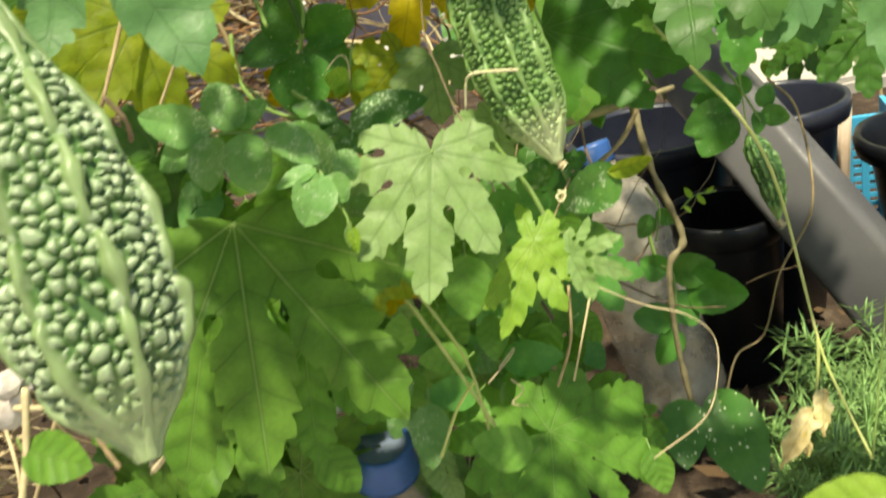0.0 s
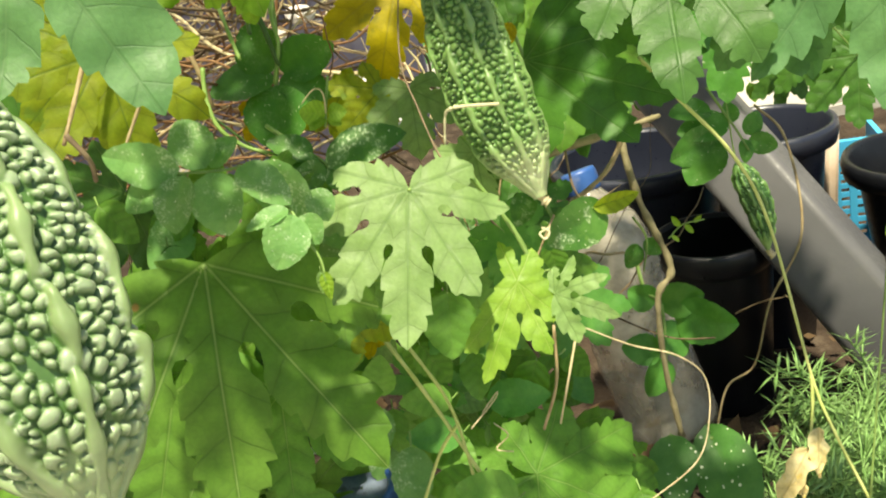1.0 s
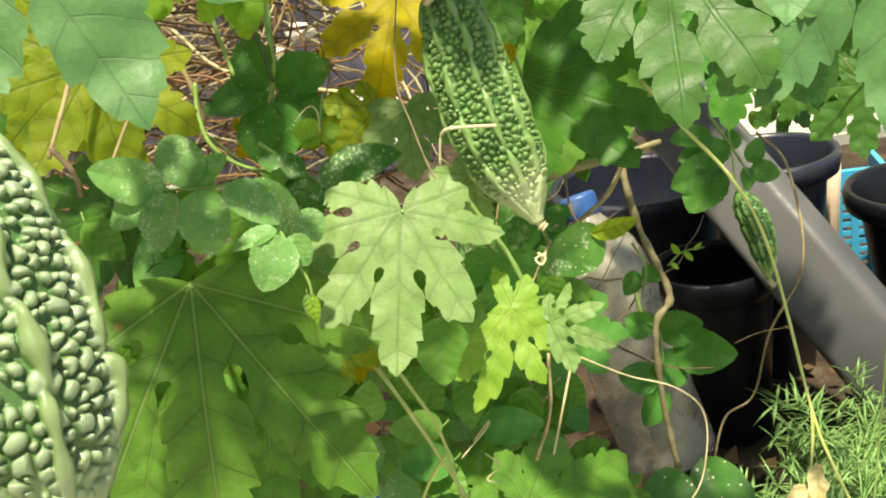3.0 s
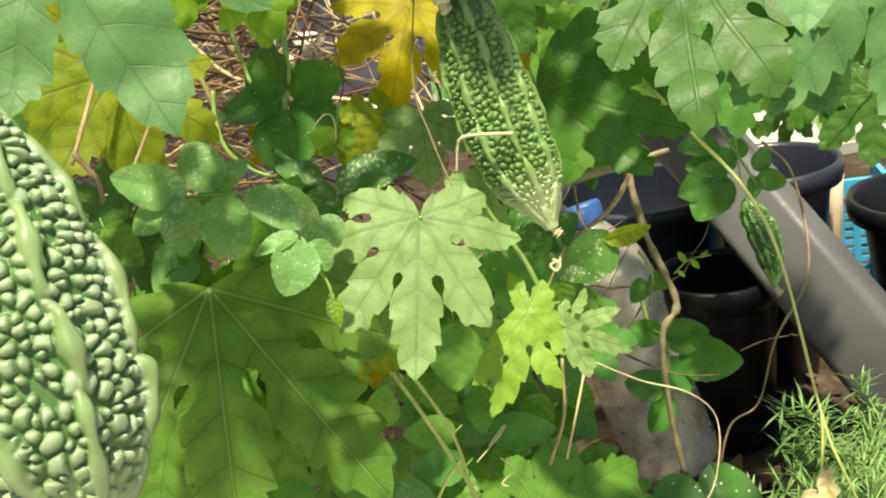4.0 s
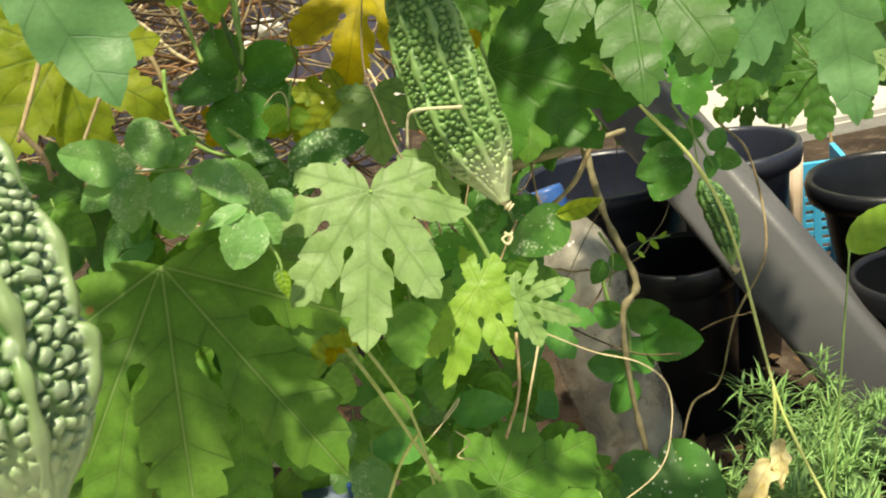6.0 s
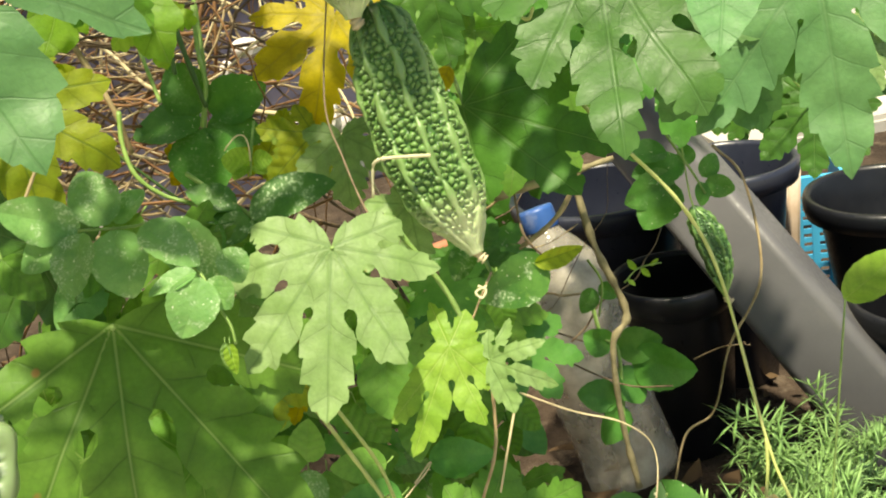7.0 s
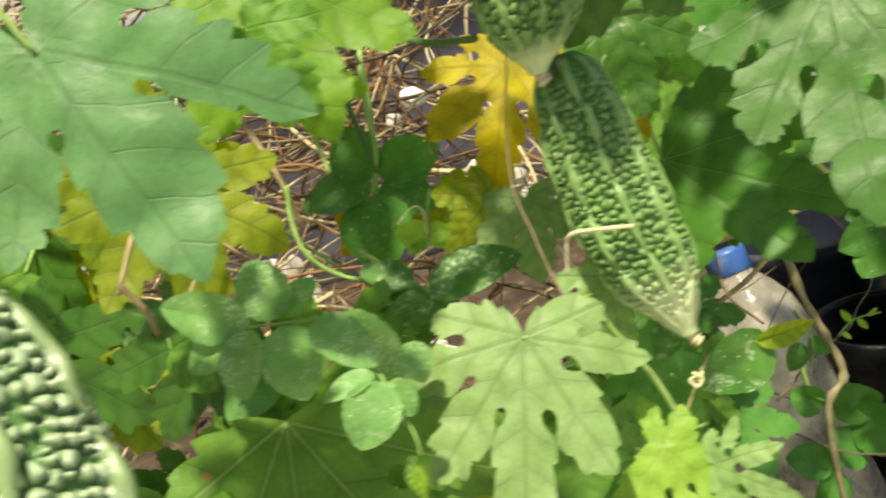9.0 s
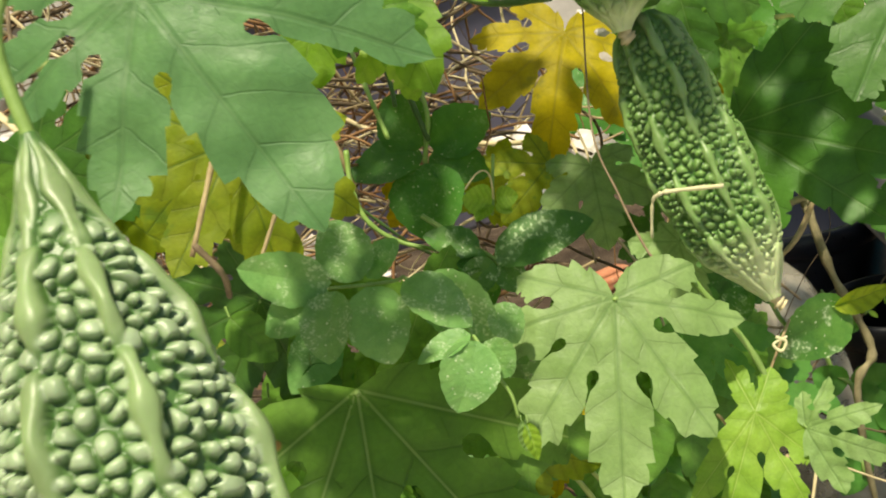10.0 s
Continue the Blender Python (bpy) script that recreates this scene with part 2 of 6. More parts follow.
STEM = {
    "green": plain_material("stem_green", (0.16, 0.27, 0.06), (0.24, 0.36, 0.10), 90.0, 0.5, 0.3, 0.0004),
    "dark": plain_material("stem_dark_green", (0.04, 0.10, 0.02), (0.08, 0.14, 0.04), 90.0, 0.5, 0.3, 0.0004),
    "lime": plain_material("stem_yellow_green", (0.36, 0.42, 0.11), (0.50, 0.53, 0.20), 90.0, 0.5, 0.3, 0.0004),
    "brown": plain_material("stem_brown", (0.14, 0.10, 0.06), (0.26, 0.19, 0.115), 120.0, 0.75, 0.5, 0.0006),
    "woody": plain_material("stem_woody_olive", (0.17, 0.145, 0.075), (0.28, 0.24, 0.135), 120.0, 0.75, 0.5, 0.0006),
    "rust": plain_material("stem_rust_brown", (0.16, 0.075, 0.03), (0.26, 0.14, 0.06), 120.0, 0.75, 0.5, 0.0006),
    "straw": plain_material("stem_straw", (0.25, 0.18, 0.09), (0.40, 0.31, 0.17), 120.0, 0.7, 0.5, 0.0005),
    "tan": plain_material("stem_tan", (0.42, 0.34, 0.19), (0.60, 0.51, 0.31), 120.0, 0.7, 0.4, 0.0005),
    "cream": plain_material("stem_cream", (0.52, 0.48, 0.28), (0.68, 0.64, 0.42), 120.0, 0.7, 0.4, 0.0005),
}
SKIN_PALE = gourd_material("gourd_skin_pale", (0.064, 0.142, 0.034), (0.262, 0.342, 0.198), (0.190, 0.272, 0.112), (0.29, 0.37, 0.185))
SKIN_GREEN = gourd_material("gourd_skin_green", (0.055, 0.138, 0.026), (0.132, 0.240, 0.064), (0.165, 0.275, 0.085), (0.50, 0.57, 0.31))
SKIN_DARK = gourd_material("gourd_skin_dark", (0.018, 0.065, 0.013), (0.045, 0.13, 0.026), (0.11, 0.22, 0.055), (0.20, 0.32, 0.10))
SOIL = plain_material("soil", (0.028, 0.019, 0.013), (0.065, 0.046, 0.032), 14.0, 0.95, 0.9, 0.006, 0.2, stain=(0.13, 0.10, 0.07), stain_scale=30.0, fine=160.0)
BLACK_PLASTIC = plain_material("black_plastic", (0.005, 0.0055, 0.007), (0.009, 0.010, 0.013), 12.0, 0.36, 0.15, 0.0004, 0.35, stain=(0.013, 0.013, 0.013))
NAVY_PLASTIC = plain_material("navy_black_plastic", (0.014, 0.017, 0.030), (0.022, 0.026, 0.042), 12.0, 0.35, 0.15, 0.0004, 0.5, stain=(0.028, 0.028, 0.032))
GREY_METAL = plain_material("grey_coated_post", (0.090, 0.089, 0.092), (0.112, 0.111, 0.114), 10.0, 0.5, 0.2, 0.0006, 0.4, stain=(0.13, 0.128, 0.12), stain_scale=9.0)
PURPLE_SHEET = plain_material("purple_grey_plastic", (0.13, 0.12, 0.18), (0.18, 0.17, 0.24), 8.0, 0.55, 0.2, 0.001, 0.4, stain=(0.30, 0.27, 0.28))
BLUE_PLASTIC = plain_material("blue_plastic", (0.025, 0.09, 0.30), (0.035, 0.12, 0.38), 30.0, 0.4, 0.15, 0.0004, 0.5, stain=(0.15, 0.2, 0.35), stain_scale=40.0)
AQUA_PLASTIC = plain_material("aqua_plastic", (0.04, 0.36, 0.62), (0.06, 0.42, 0.70), 20.0, 0.4, 0.15, 0.0004, 0.5)
PLASTER = plain_material("pale_plaster", (0.50, 0.46, 0.41), (0.62, 0.58, 0.53), 3.0, 0.9, 0.6, 0.003, 0.2, stain=(0.30, 0.26, 0.22), stain_scale=2.5, fine=60.0)
STONE = plain_material("pale_stone", (0.55, 0.50, 0.46), (0.72, 0.68, 0.64), 20.0, 0.85, 0.6, 0.002, 0.3, stain=(0.40, 0.33, 0.28), stain_scale=14.0)
WHITE = plain_material("white_plastic", (0.70, 0.69, 0.68), (0.80, 0.79, 0.78), 20.0, 0.5, 0.2, 0.0005, 0.4, stain=(0.55, 0.52, 0.48), stain_scale=40.0)
BRICK = plain_material("terracotta", (0.34, 0.13, 0.07), (0.46, 0.20, 0.11), 30.0, 0.85, 0.6, 0.002, 0.3, stain=(0.5, 0.32, 0.22), stain_scale=20.0)
WOOD = plain_material("pale_stake_wood", (0.50, 0.38, 0.27), (0.66, 0.54, 0.42), 25.0, 0.8, 0.5, 0.001, 0.3)
CONCRETE = plain_material("pale_concrete", (0.36, 0.34, 0.30), (0.46, 0.44, 0.39), 5.0, 0.9, 0.6, 0.003, 0.2, stain=(0.30, 0.28, 0.25), stain_scale=3.0, fine=90.0)
DISC = plain_material("white_liner", (0.10, 0.14, 0.22), (0.22, 0.27, 0.35), 60.0, 0.6, 0.2, 0.0005, 0.4, stain=(0.03, 0.03, 0.05), stain_scale=60.0)


def bottle_material():
    m, nodes, links, bsdf = nodes_of("dusty_clear_plastic")
    vec = nodes.new("ShaderNodeTexCoord").outputs["Object"]
    dirt = ranged(nodes, links, noise_node(nodes, links, 26.0, 5.0, 0.7, vec), 0.3, 0.7)
    links.new(mixed(nodes, links, dirt, (0.38, 0.35, 0.28), (0.60, 0.56, 0.47)), bsdf.inputs["Base Color"])
    bsdf.inputs["Roughness"].default_value = 0.14
    links.new(ranged(nodes, links, noise_node(nodes, links, 18.0, 4.0, 0.6, vec), 0.3, 0.75, 0.34, 0.74), bsdf.inputs["Alpha"])
    dents = nodes.new("ShaderNodeBump")
    dents.inputs["Strength"].default_value, dents.inputs["Distance"].default_value = 0.8, 0.003
    links.new(noise_node(nodes, links, 55.0, 3.0, 0.5, vec), dents.inputs["Height"])
    links.new(dents.outputs[0], bsdf.inputs["Normal"])
    return m


BOTTLE = bottle_material()


# ---- builders ----
def mesh_from(name, verts, faces, material, smooth=True):
    me = bpy.data.meshes.new(name)
    me.from_pydata([tuple(v) for v in verts], [], faces)
    me.materials.append(material)
    if smooth:
        me.polygons.foreach_set("use_smooth", [True] * len(me.polygons))
    me.update()
    return me


def thing(name, place, label, category, group="", kind=""):
    ob = new(name)
    ob.empty_display_size = 0.01
    ob.location = place
    return tagged(ob, label, category, group, kind)


def part(name, me, parent, m=None, label=""):
    ob = new(name, me)
    ob.parent = parent
    if m is not None:
        ob.matrix_basis = m
    return tagged(ob, label)


def spline(points, step=6):
    """A smooth line through the points."""
    p = [Vector(q) for q in points]
    p = [p[0] * 2 - p[1]] + p + [p[-1] * 2 - p[-2]]
    out = []
    for i in range(1, len(p) - 2):
        for k in range(step):
            t = k / step
            a, b, c, d = p[i - 1], p[i], p[i + 1], p[i + 2]
            out.append(0.5 * (2 * b + (c - a) * t + (2 * a - 5 * b + 4 * c - d) * t * t + (3 * b - a - 3 * c + d) * t * t * t))
    out.append(p[-2])
    return out


def tube_geometry(points, r0, r1, sides=7, verts=None, faces=None, rough=0.0, rng=None):
    verts = [] if verts is None else verts
    faces = [] if faces is None else faces
    first = len(verts)
    side = Vector((0.31, 0.52, 0.79))
    n = len(points)
    for i, p in enumerate(points):
        way = (points[min(i + 1, n - 1)] - points[max(i - 1, 0)]).normalized()
        side = (side - way * side.dot(way)).normalized()
        up = way.cross(side)
        r = r0 + (r1 - r0) * i / (n - 1)
        if rng:
            r *= 1 + rough * (rng.random() - 0.5)
        for k in range(sides):
            a = 2 * math.pi * k / sides
            verts.append(p + side * (r * math.cos(a)) + up * (r * math.sin(a)))
    for i in range(n - 1):
        for k in range(sides):
            a, b = first + i * sides + k, first + i * sides + (k + 1) % sides
            faces.append((a, b, b + sides, a + sides))
    faces.append(tuple(first + k for k in reversed(range(sides))))
    faces.append(tuple(first + (n - 1) * sides + k for k in range(sides)))
    return verts, faces


def stem(name, points, r0, r1, colour, label, category="stem", rough=0.25, seed=1, sides=8):
    """A free stem or tendril as a thing of its own."""
    rng = random.Random(seed)
    verts, faces = tube_geometry(spline(points, 8), r0, r1, sides, rough=rough, rng=rng)
    return tagged(new(name, mesh_from(name, verts, faces, STEM[colour])), label, category)


PALM = ((0, 1.0), (39, 0.84), (-39, 0.84), (82, 0.68), (-82, 0.68), (119, 0.47), (-119, 0.47))
EVEN = ((0, 1.0), (43, 0.98), (-43, 0.96), (86, 0.80), (-86, 0.80), (128, 0.60), (-128, 0.60))
TRI = ((0, 1.0), (55, 0.80), (-55, 0.80), (108, 0.50), (-108, 0.50))
HALF = {}


def lobe_side(rng, length, span, reach, basal, teeth):
    """One margin of a lobe from the notch beside it to the lobe's tip, as (along, across) its midrib: saw teeth that point forward."""
    a0, d0 = reach * math.cos(radians(span)), reach * math.sin(radians(span))
    swell = (0.62 if basal else 0.12) * length
    teeth = max(2, teeth + rng.choice((-1, -1, 0)))

    def width(f, grow=1.0):
        w = grow * (d0 * (1 - f) ** 0.85 * (1 + 1.0 * f) + swell * f * (1 - f))
        if span < 75:
            w = min(w, (a0 + f * (length - a0)) * math.tan(radians(span * (1 - 0.32 * min(1, f * 2.2)))) - 0.0015)
        return max(w, 0.0)

    line = [(a0, d0 - 0.001)]
    last = 0.0
    for k in range(teeth):
        f = (k + 0.72 + rng.uniform(-0.24, 0.2)) / (teeth + 0.42)
        bite = rng.uniform(0.18, 0.42) * (0.6 if k == 0 else 1.0)
        for q in (0.35, 0.7):
            g = last + (f - last) * q
            low = line[-1][1] / max(width(last), 1e-4) if last else 1.0
            line.append((a0 + g * (length - a0), width(g) * (1.0 + (min(low, 1.0) - 1.0) * (1 - q) ** 1.6)))
        line.append((a0 + (f + 0.012) * (length - a0), width(f, 1.06)))
        line.append((a0 + (f + 0.022) * (length - a0), width(f) * (1 - bite)))
        last = f + 0.022
    g = last + (1 - last) * 0.5
    line.append((a0 + g * (length - a0), width(g) * 0.92))
    return line


def lobed_blade(lobes, notch, seed, material, rows=16, teeth=3, cup=0.12, wave=0.05, droop=0.12, gap=3.0):
    """A palmately lobed, saw-toothed blade whose lobes part at round keyholes: stalk end at the origin, mid-lobe tip at (0, 1, 0), upper face to +z."""
    key = (lobes, notch, seed, material.name, rows, teeth, cup, wave, droop, gap)
    if key in HALF:
        return HALF[key]
    rng = random.Random(seed * 131 + 7)
    order = sorted(lobes)
    if isinstance(notch, tuple):
        cuts = sorted(notch)
    else:
        cuts = [((a[0] + b[0]) / 2 + (rng.random() - 0.5) * 5, notch * (a[1] + b[1]) / 2) for a, b in zip(order, order[1:])]
        order = [(m, n * rng.uniform(0.96, 1.04)) for m, n in order]
    ends = [(order[0][0] - max(20, min(52, 172 + order[0][0])), 0.09)] + cuts + [(order[-1][0] + max(20, min(52, 172 - order[-1][0])), 0.09)]
    fine = rows >= 10

    def polar(r, angle):
        return Vector((r * math.sin(radians(angle)), r * math.cos(radians(angle))))

    outline = [Vector((0.0, -0.004))]
    for i, (mid, length) in enumerate(order):
        way, side = polar(1, mid), Vector((math.cos(radians(mid)), -math.sin(radians(mid))))
        for n, sign in ((i, -1), (i + 1, 1)):
            basal = n in (0, len(order))
            span = max(5.0, min(80.0, abs(ends[n][0] - mid)))
            line = lobe_side(rng, length, span, min(ends[n][1], 0.88 * length), basal, teeth if fine else 2)
            run = [way * a + side * (d * sign) for a, d in line]
            outline += run + [way * length] if sign < 0 else run[::-1]
        if i < len(cuts) and gap and cuts[i][1] > 0.26:
            angle, r = cuts[i]
            deep, bulb, slit = r * rng.uniform(0.60, 0.74), gap * 0.0046 * rng.uniform(0.75, 1.25), 0.0010 * gap
            long = rng.uniform(1.6, 2.6) * bulb
            across = Vector((math.cos(radians(angle)), -math.sin(radians(angle))))
            hole = [(0.0, 0.0), (0.25, 0.72), (0.8, 1.0), (1.5, 0.62), (2.0, 0.0)]
            left = [polar(deep + p * long, angle) - across * (bulb * q + slit * (p > 0)) for p, q in hole if deep + p * long < r - 0.01]
            right = [polar(deep + p * long, angle) + across * (bulb * q + slit * (p > 0)) for p, q in hole[1:] if deep + p * long < r - 0.01]
            outline += left[::-1] + right
    loop = []
    for p in outline:
        if not loop or (p - loop[-1]).length > 0.0012:
            loop.append(p)
    step = 0.042 if fine else 0.11
    xs, ys = [p.x for p in loop], [p.y for p in loop]
    inner = []
    y = min(ys)
    while y < max(ys):
        x = min(xs) + step * rng.random()
        while x < max(xs):
            px, py = x + rng.uniform(-0.3, 0.3) * step, y + rng.uniform(-0.3, 0.3) * step
            inside = False
            for p, q in zip(loop, loop[1:] + loop[:1]):
                if (p.y > py) != (q.y > py) and px < (q.x - p.x) * (py - p.y) / (q.y - p.y) + p.x:
                    inside = not inside
            if inside:
                inner.append(Vector((px, py)))
            x += step
        y += step * 0.87
    for mid, length in order:
        inner += [polar(length * q, mid) for q in [(k + 0.5) * step / length for k in range(int(0.97 * length / step))]]
    edges = [(k, (k + 1) % len(loop)) for k in range(len(loop))]
    flat, _, faces = mathutils.geometry.delaunay_2d_cdt(loop + inner, edges, [], 1, 1e-5)[:3]
    swing = [(rng.uniform(-0.22, 0.22), rng.uniform(-0.16, 0.08), max(0.4, ends[i][1], ends[i + 1][1])) for i in range(len(order))]
    off = rng.random() * 50

    def lobe_of(p):
        angle = math.degrees(math.atan2(p.x, p.y))
        for turn in (0, 360, -360):
            for i in range(len(order)):
                if ends[i][0] <= angle + turn < ends[i + 1][0]:
                    return i
        return 0 if abs(angle - ends[0][0]) < abs(angle - ends[-1][0]) else len(order) - 1

    def along_across(p, i):
        a = radians(order[i][0])
        return p.x * math.sin(a) + p.y * math.cos(a), p.x * math.cos(a) - p.y * math.sin(a)

    verts = []
    for p in flat:
        i = lobe_of(p)
        d = along_across(p, i)[1]
        s = p.length
        twist, lift, begin = swing[i]
        away = max(0.0, s - begin)
        z = 0.22 * cup * min(abs(d), 0.3) + twist * d * away * 2.2 + lift * away
        z += wave * s * noise.noise(Vector((p.x * 2.2 + off, p.y * 2.2, 0.3))) * 2.0 + wave * 0.35 * noise.noise(Vector((p.x * 6 + off, p.y * 6, 1.7)))
        verts.append((p.x, p.y, z - droop * s * s))
    uvs = []
    for f in faces:
        i = lobe_of(sum((flat[v] for v in f), Vector((0.0, 0.0))) / len(f))
        uvs += [along_across(flat[v], i) for v in f]
    me = mesh_from("blade", verts, faces, material)
    me.uv_layers.new(name="UVMap").data.foreach_set("uv", [c for p in uvs for c in p])
    HALF[key] = me
    return me


def oval_blade(width, seed, material, point=0.3, fold=0.10, curl=0.12, along=18, across=12, heart=0.0, crumple=0.0):
    """A simple oval blade, stalk end at the origin, tip at (0, 1, 0)."""
    key = (width, seed, material.name, point, fold, curl, heart, crumple)
    if key in HALF:
        return HALF[key]
    rng = random.Random(seed * 17 + 3)
    off = rng.random() * 40
    verts, faces, uvs = [], [], []
    for i in range(along + 1):
        s = i / along
        w = width * 0.5 * (max(0.0, math.sin(math.pi * s ** (0.80 + 0.2 * rng.random() * 0.1))) ** (0.55 + point * 0.5)) * (1.06 - point * s * 0.35)
        w = max(w, 0.004)
        for j in range(across + 1):
            q = -1 + 2 * j / across
            x = q * w * (1 + 0.03 * math.sin(s * 40 + seed))
            y = s - heart * abs(q) ** 1.5 * (1 - s) ** 3
            z = fold * abs(x) - curl * (s - 0.45) ** 2 + 0.05 * noise.noise(Vector((x * 2.5 + off, y * 2.5, 0.7)))
            if crumple:
                z += crumple * noise.noise(Vector((x * 6 + off, y * 4, 2.7)))
                x += crumple * 0.8 * noise.noise(Vector((q * 0.8 + off, y * 5, 5.1)))
            verts.append((x, y, z))
    for i in range(along):
        for j in range(across):
            a = i * (across + 1) + j
            faces.append((a, a + 1, a + across + 2, a + across + 1))
            uvs += [(verts[v][1], verts[v][0]) for v in faces[-1]]
    me = mesh_from("leaflet", verts, faces, material)
    me.uv_layers.new(name="UVMap").data.foreach_set("uv", [c for p in uvs for c in p])
    HALF[key] = me
    return me


def leaf_pose(base, tip, facing, spin=0.0, origin=(0, 0, 0)):
    """Local pose of a blade that runs from base to tip with its upper face towards 'facing', turned by 'spin' degrees about its length."""
    base, tip = Vector(base), Vector(tip)
    y = tip - base
    size = y.length
    y.normalize()
    z = Vector(facing)
    z = (z - y * z.dot(y)).normalized()
    z.rotate(Matrix.Rotation(radians(spin), 3, y))
    x = y.cross(z)
    m = Matrix((x, y, z)).transposed().to_4x4()
    return Matrix.Translation(base - Vector(origin)) @ m @ Matrix.Scale(size, 4)


VIEW = (0.0, -0.86, 0.45)


def gourd_leaf(base, tip, colour, seed, label, lobes=PALM, notch=0.60, spin=0.0, facing=VIEW, stalk=None, teeth=3, cup=0.12, wave=0.065, droop=0.12, gap=4.0, stalk_colour="green", rows=16, name="bitter_gourd_leaf", category="leaf", group=""):
    top = thing(name, base, label, category, group)
    part("blade", lobed_blade(lobes, notch, seed, LEAF[colour], rows, teeth, cup, wave, droop, gap), top, leaf_pose(base, tip, facing, spin, base))
    b, t = Vector(base), Vector(tip)
    size = (t - b).length
    if stalk is None:
        stalk = b - (t - b) * 0.06 + Vector((0.06 * size, 0.6 * size, -0.12 * size))
    mid = (b + Vector(stalk)) / 2 + Vector((0, 0, 0.02 * size))
    verts, faces = tube_geometry([p - b for p in spline([b + (t - b) * 0.01, mid, stalk], 6)], 0.011 * size, 0.015 * size, 7)
    part("stalk", mesh_from("stalk", verts, faces, STEM[stalk_colour]), top)
    return top


def oval_leaf(base, tip, width, colour, seed, label, spin=0.0, facing=VIEW, point=0.3, stalk=None, fold=0.10, curl=0.12, heart=0.0, crumple=0.0, name="leaf", category="leaf", group=""):
    top = thing(name, base, label, category, group)
    part("blade", oval_blade(width, seed, LEAF[colour], point, fold, curl, heart=heart, crumple=crumple), top, leaf_pose(base, tip, facing, spin, base))
    b, t = Vector(base), Vector(tip)
    size = (t - b).length
    if stalk is None:
        stalk = b - (t - b) * 0.12 + Vector((0, 0.16 * size, 0.02 * size))
    verts, faces = tube_geometry([p - b for p in spline([b + (t - b) * 0.01, (b + Vector(stalk)) / 2, stalk], 4)], 0.014 * size, 0.018 * size, 6)
    part("stalk", mesh_from("stalk", verts, faces, STEM["green"]), top)
    return top


def sprig(rachis, blades, colour, label, seed, r=0.0007, stem_colour="green", name="compound_leaf", point=0.15):
    """A compound leaf: a thin rachis and its oval leaflets (base, tip, width, spin)."""
    origin = Vector(rachis[0])
    top = thing(name, origin, label, "compound leaf")
    verts, faces = tube_geometry([p - origin for p in spline(rachis, 6)], r * 1.3, r, 6)
    part("rachis", mesh_from("rachis", verts, faces, STEM[stem_colour]), top)
    for i, (base, tip, width, spin) in enumerate(blades):
        part("leaflet", oval_blade(width, seed + i, LEAF[colour], point, 0.22, 0.20), top, leaf_pose(base, tip, VIEW, spin + (-24, 16, 28, -14, 8)[i % 5], origin))
    return top


SLIM = (0.16, 0.30, 0.50, 0.68, 0.85, 0.97, 1.0, 0.96, 0.84, 0.60, 0.31, 0.13)
STOUT = (0.07, 0.13, 0.28, 0.51, 0.77, 0.95, 1.0, 0.98, 0.86, 0.62, 0.30, 0.12)


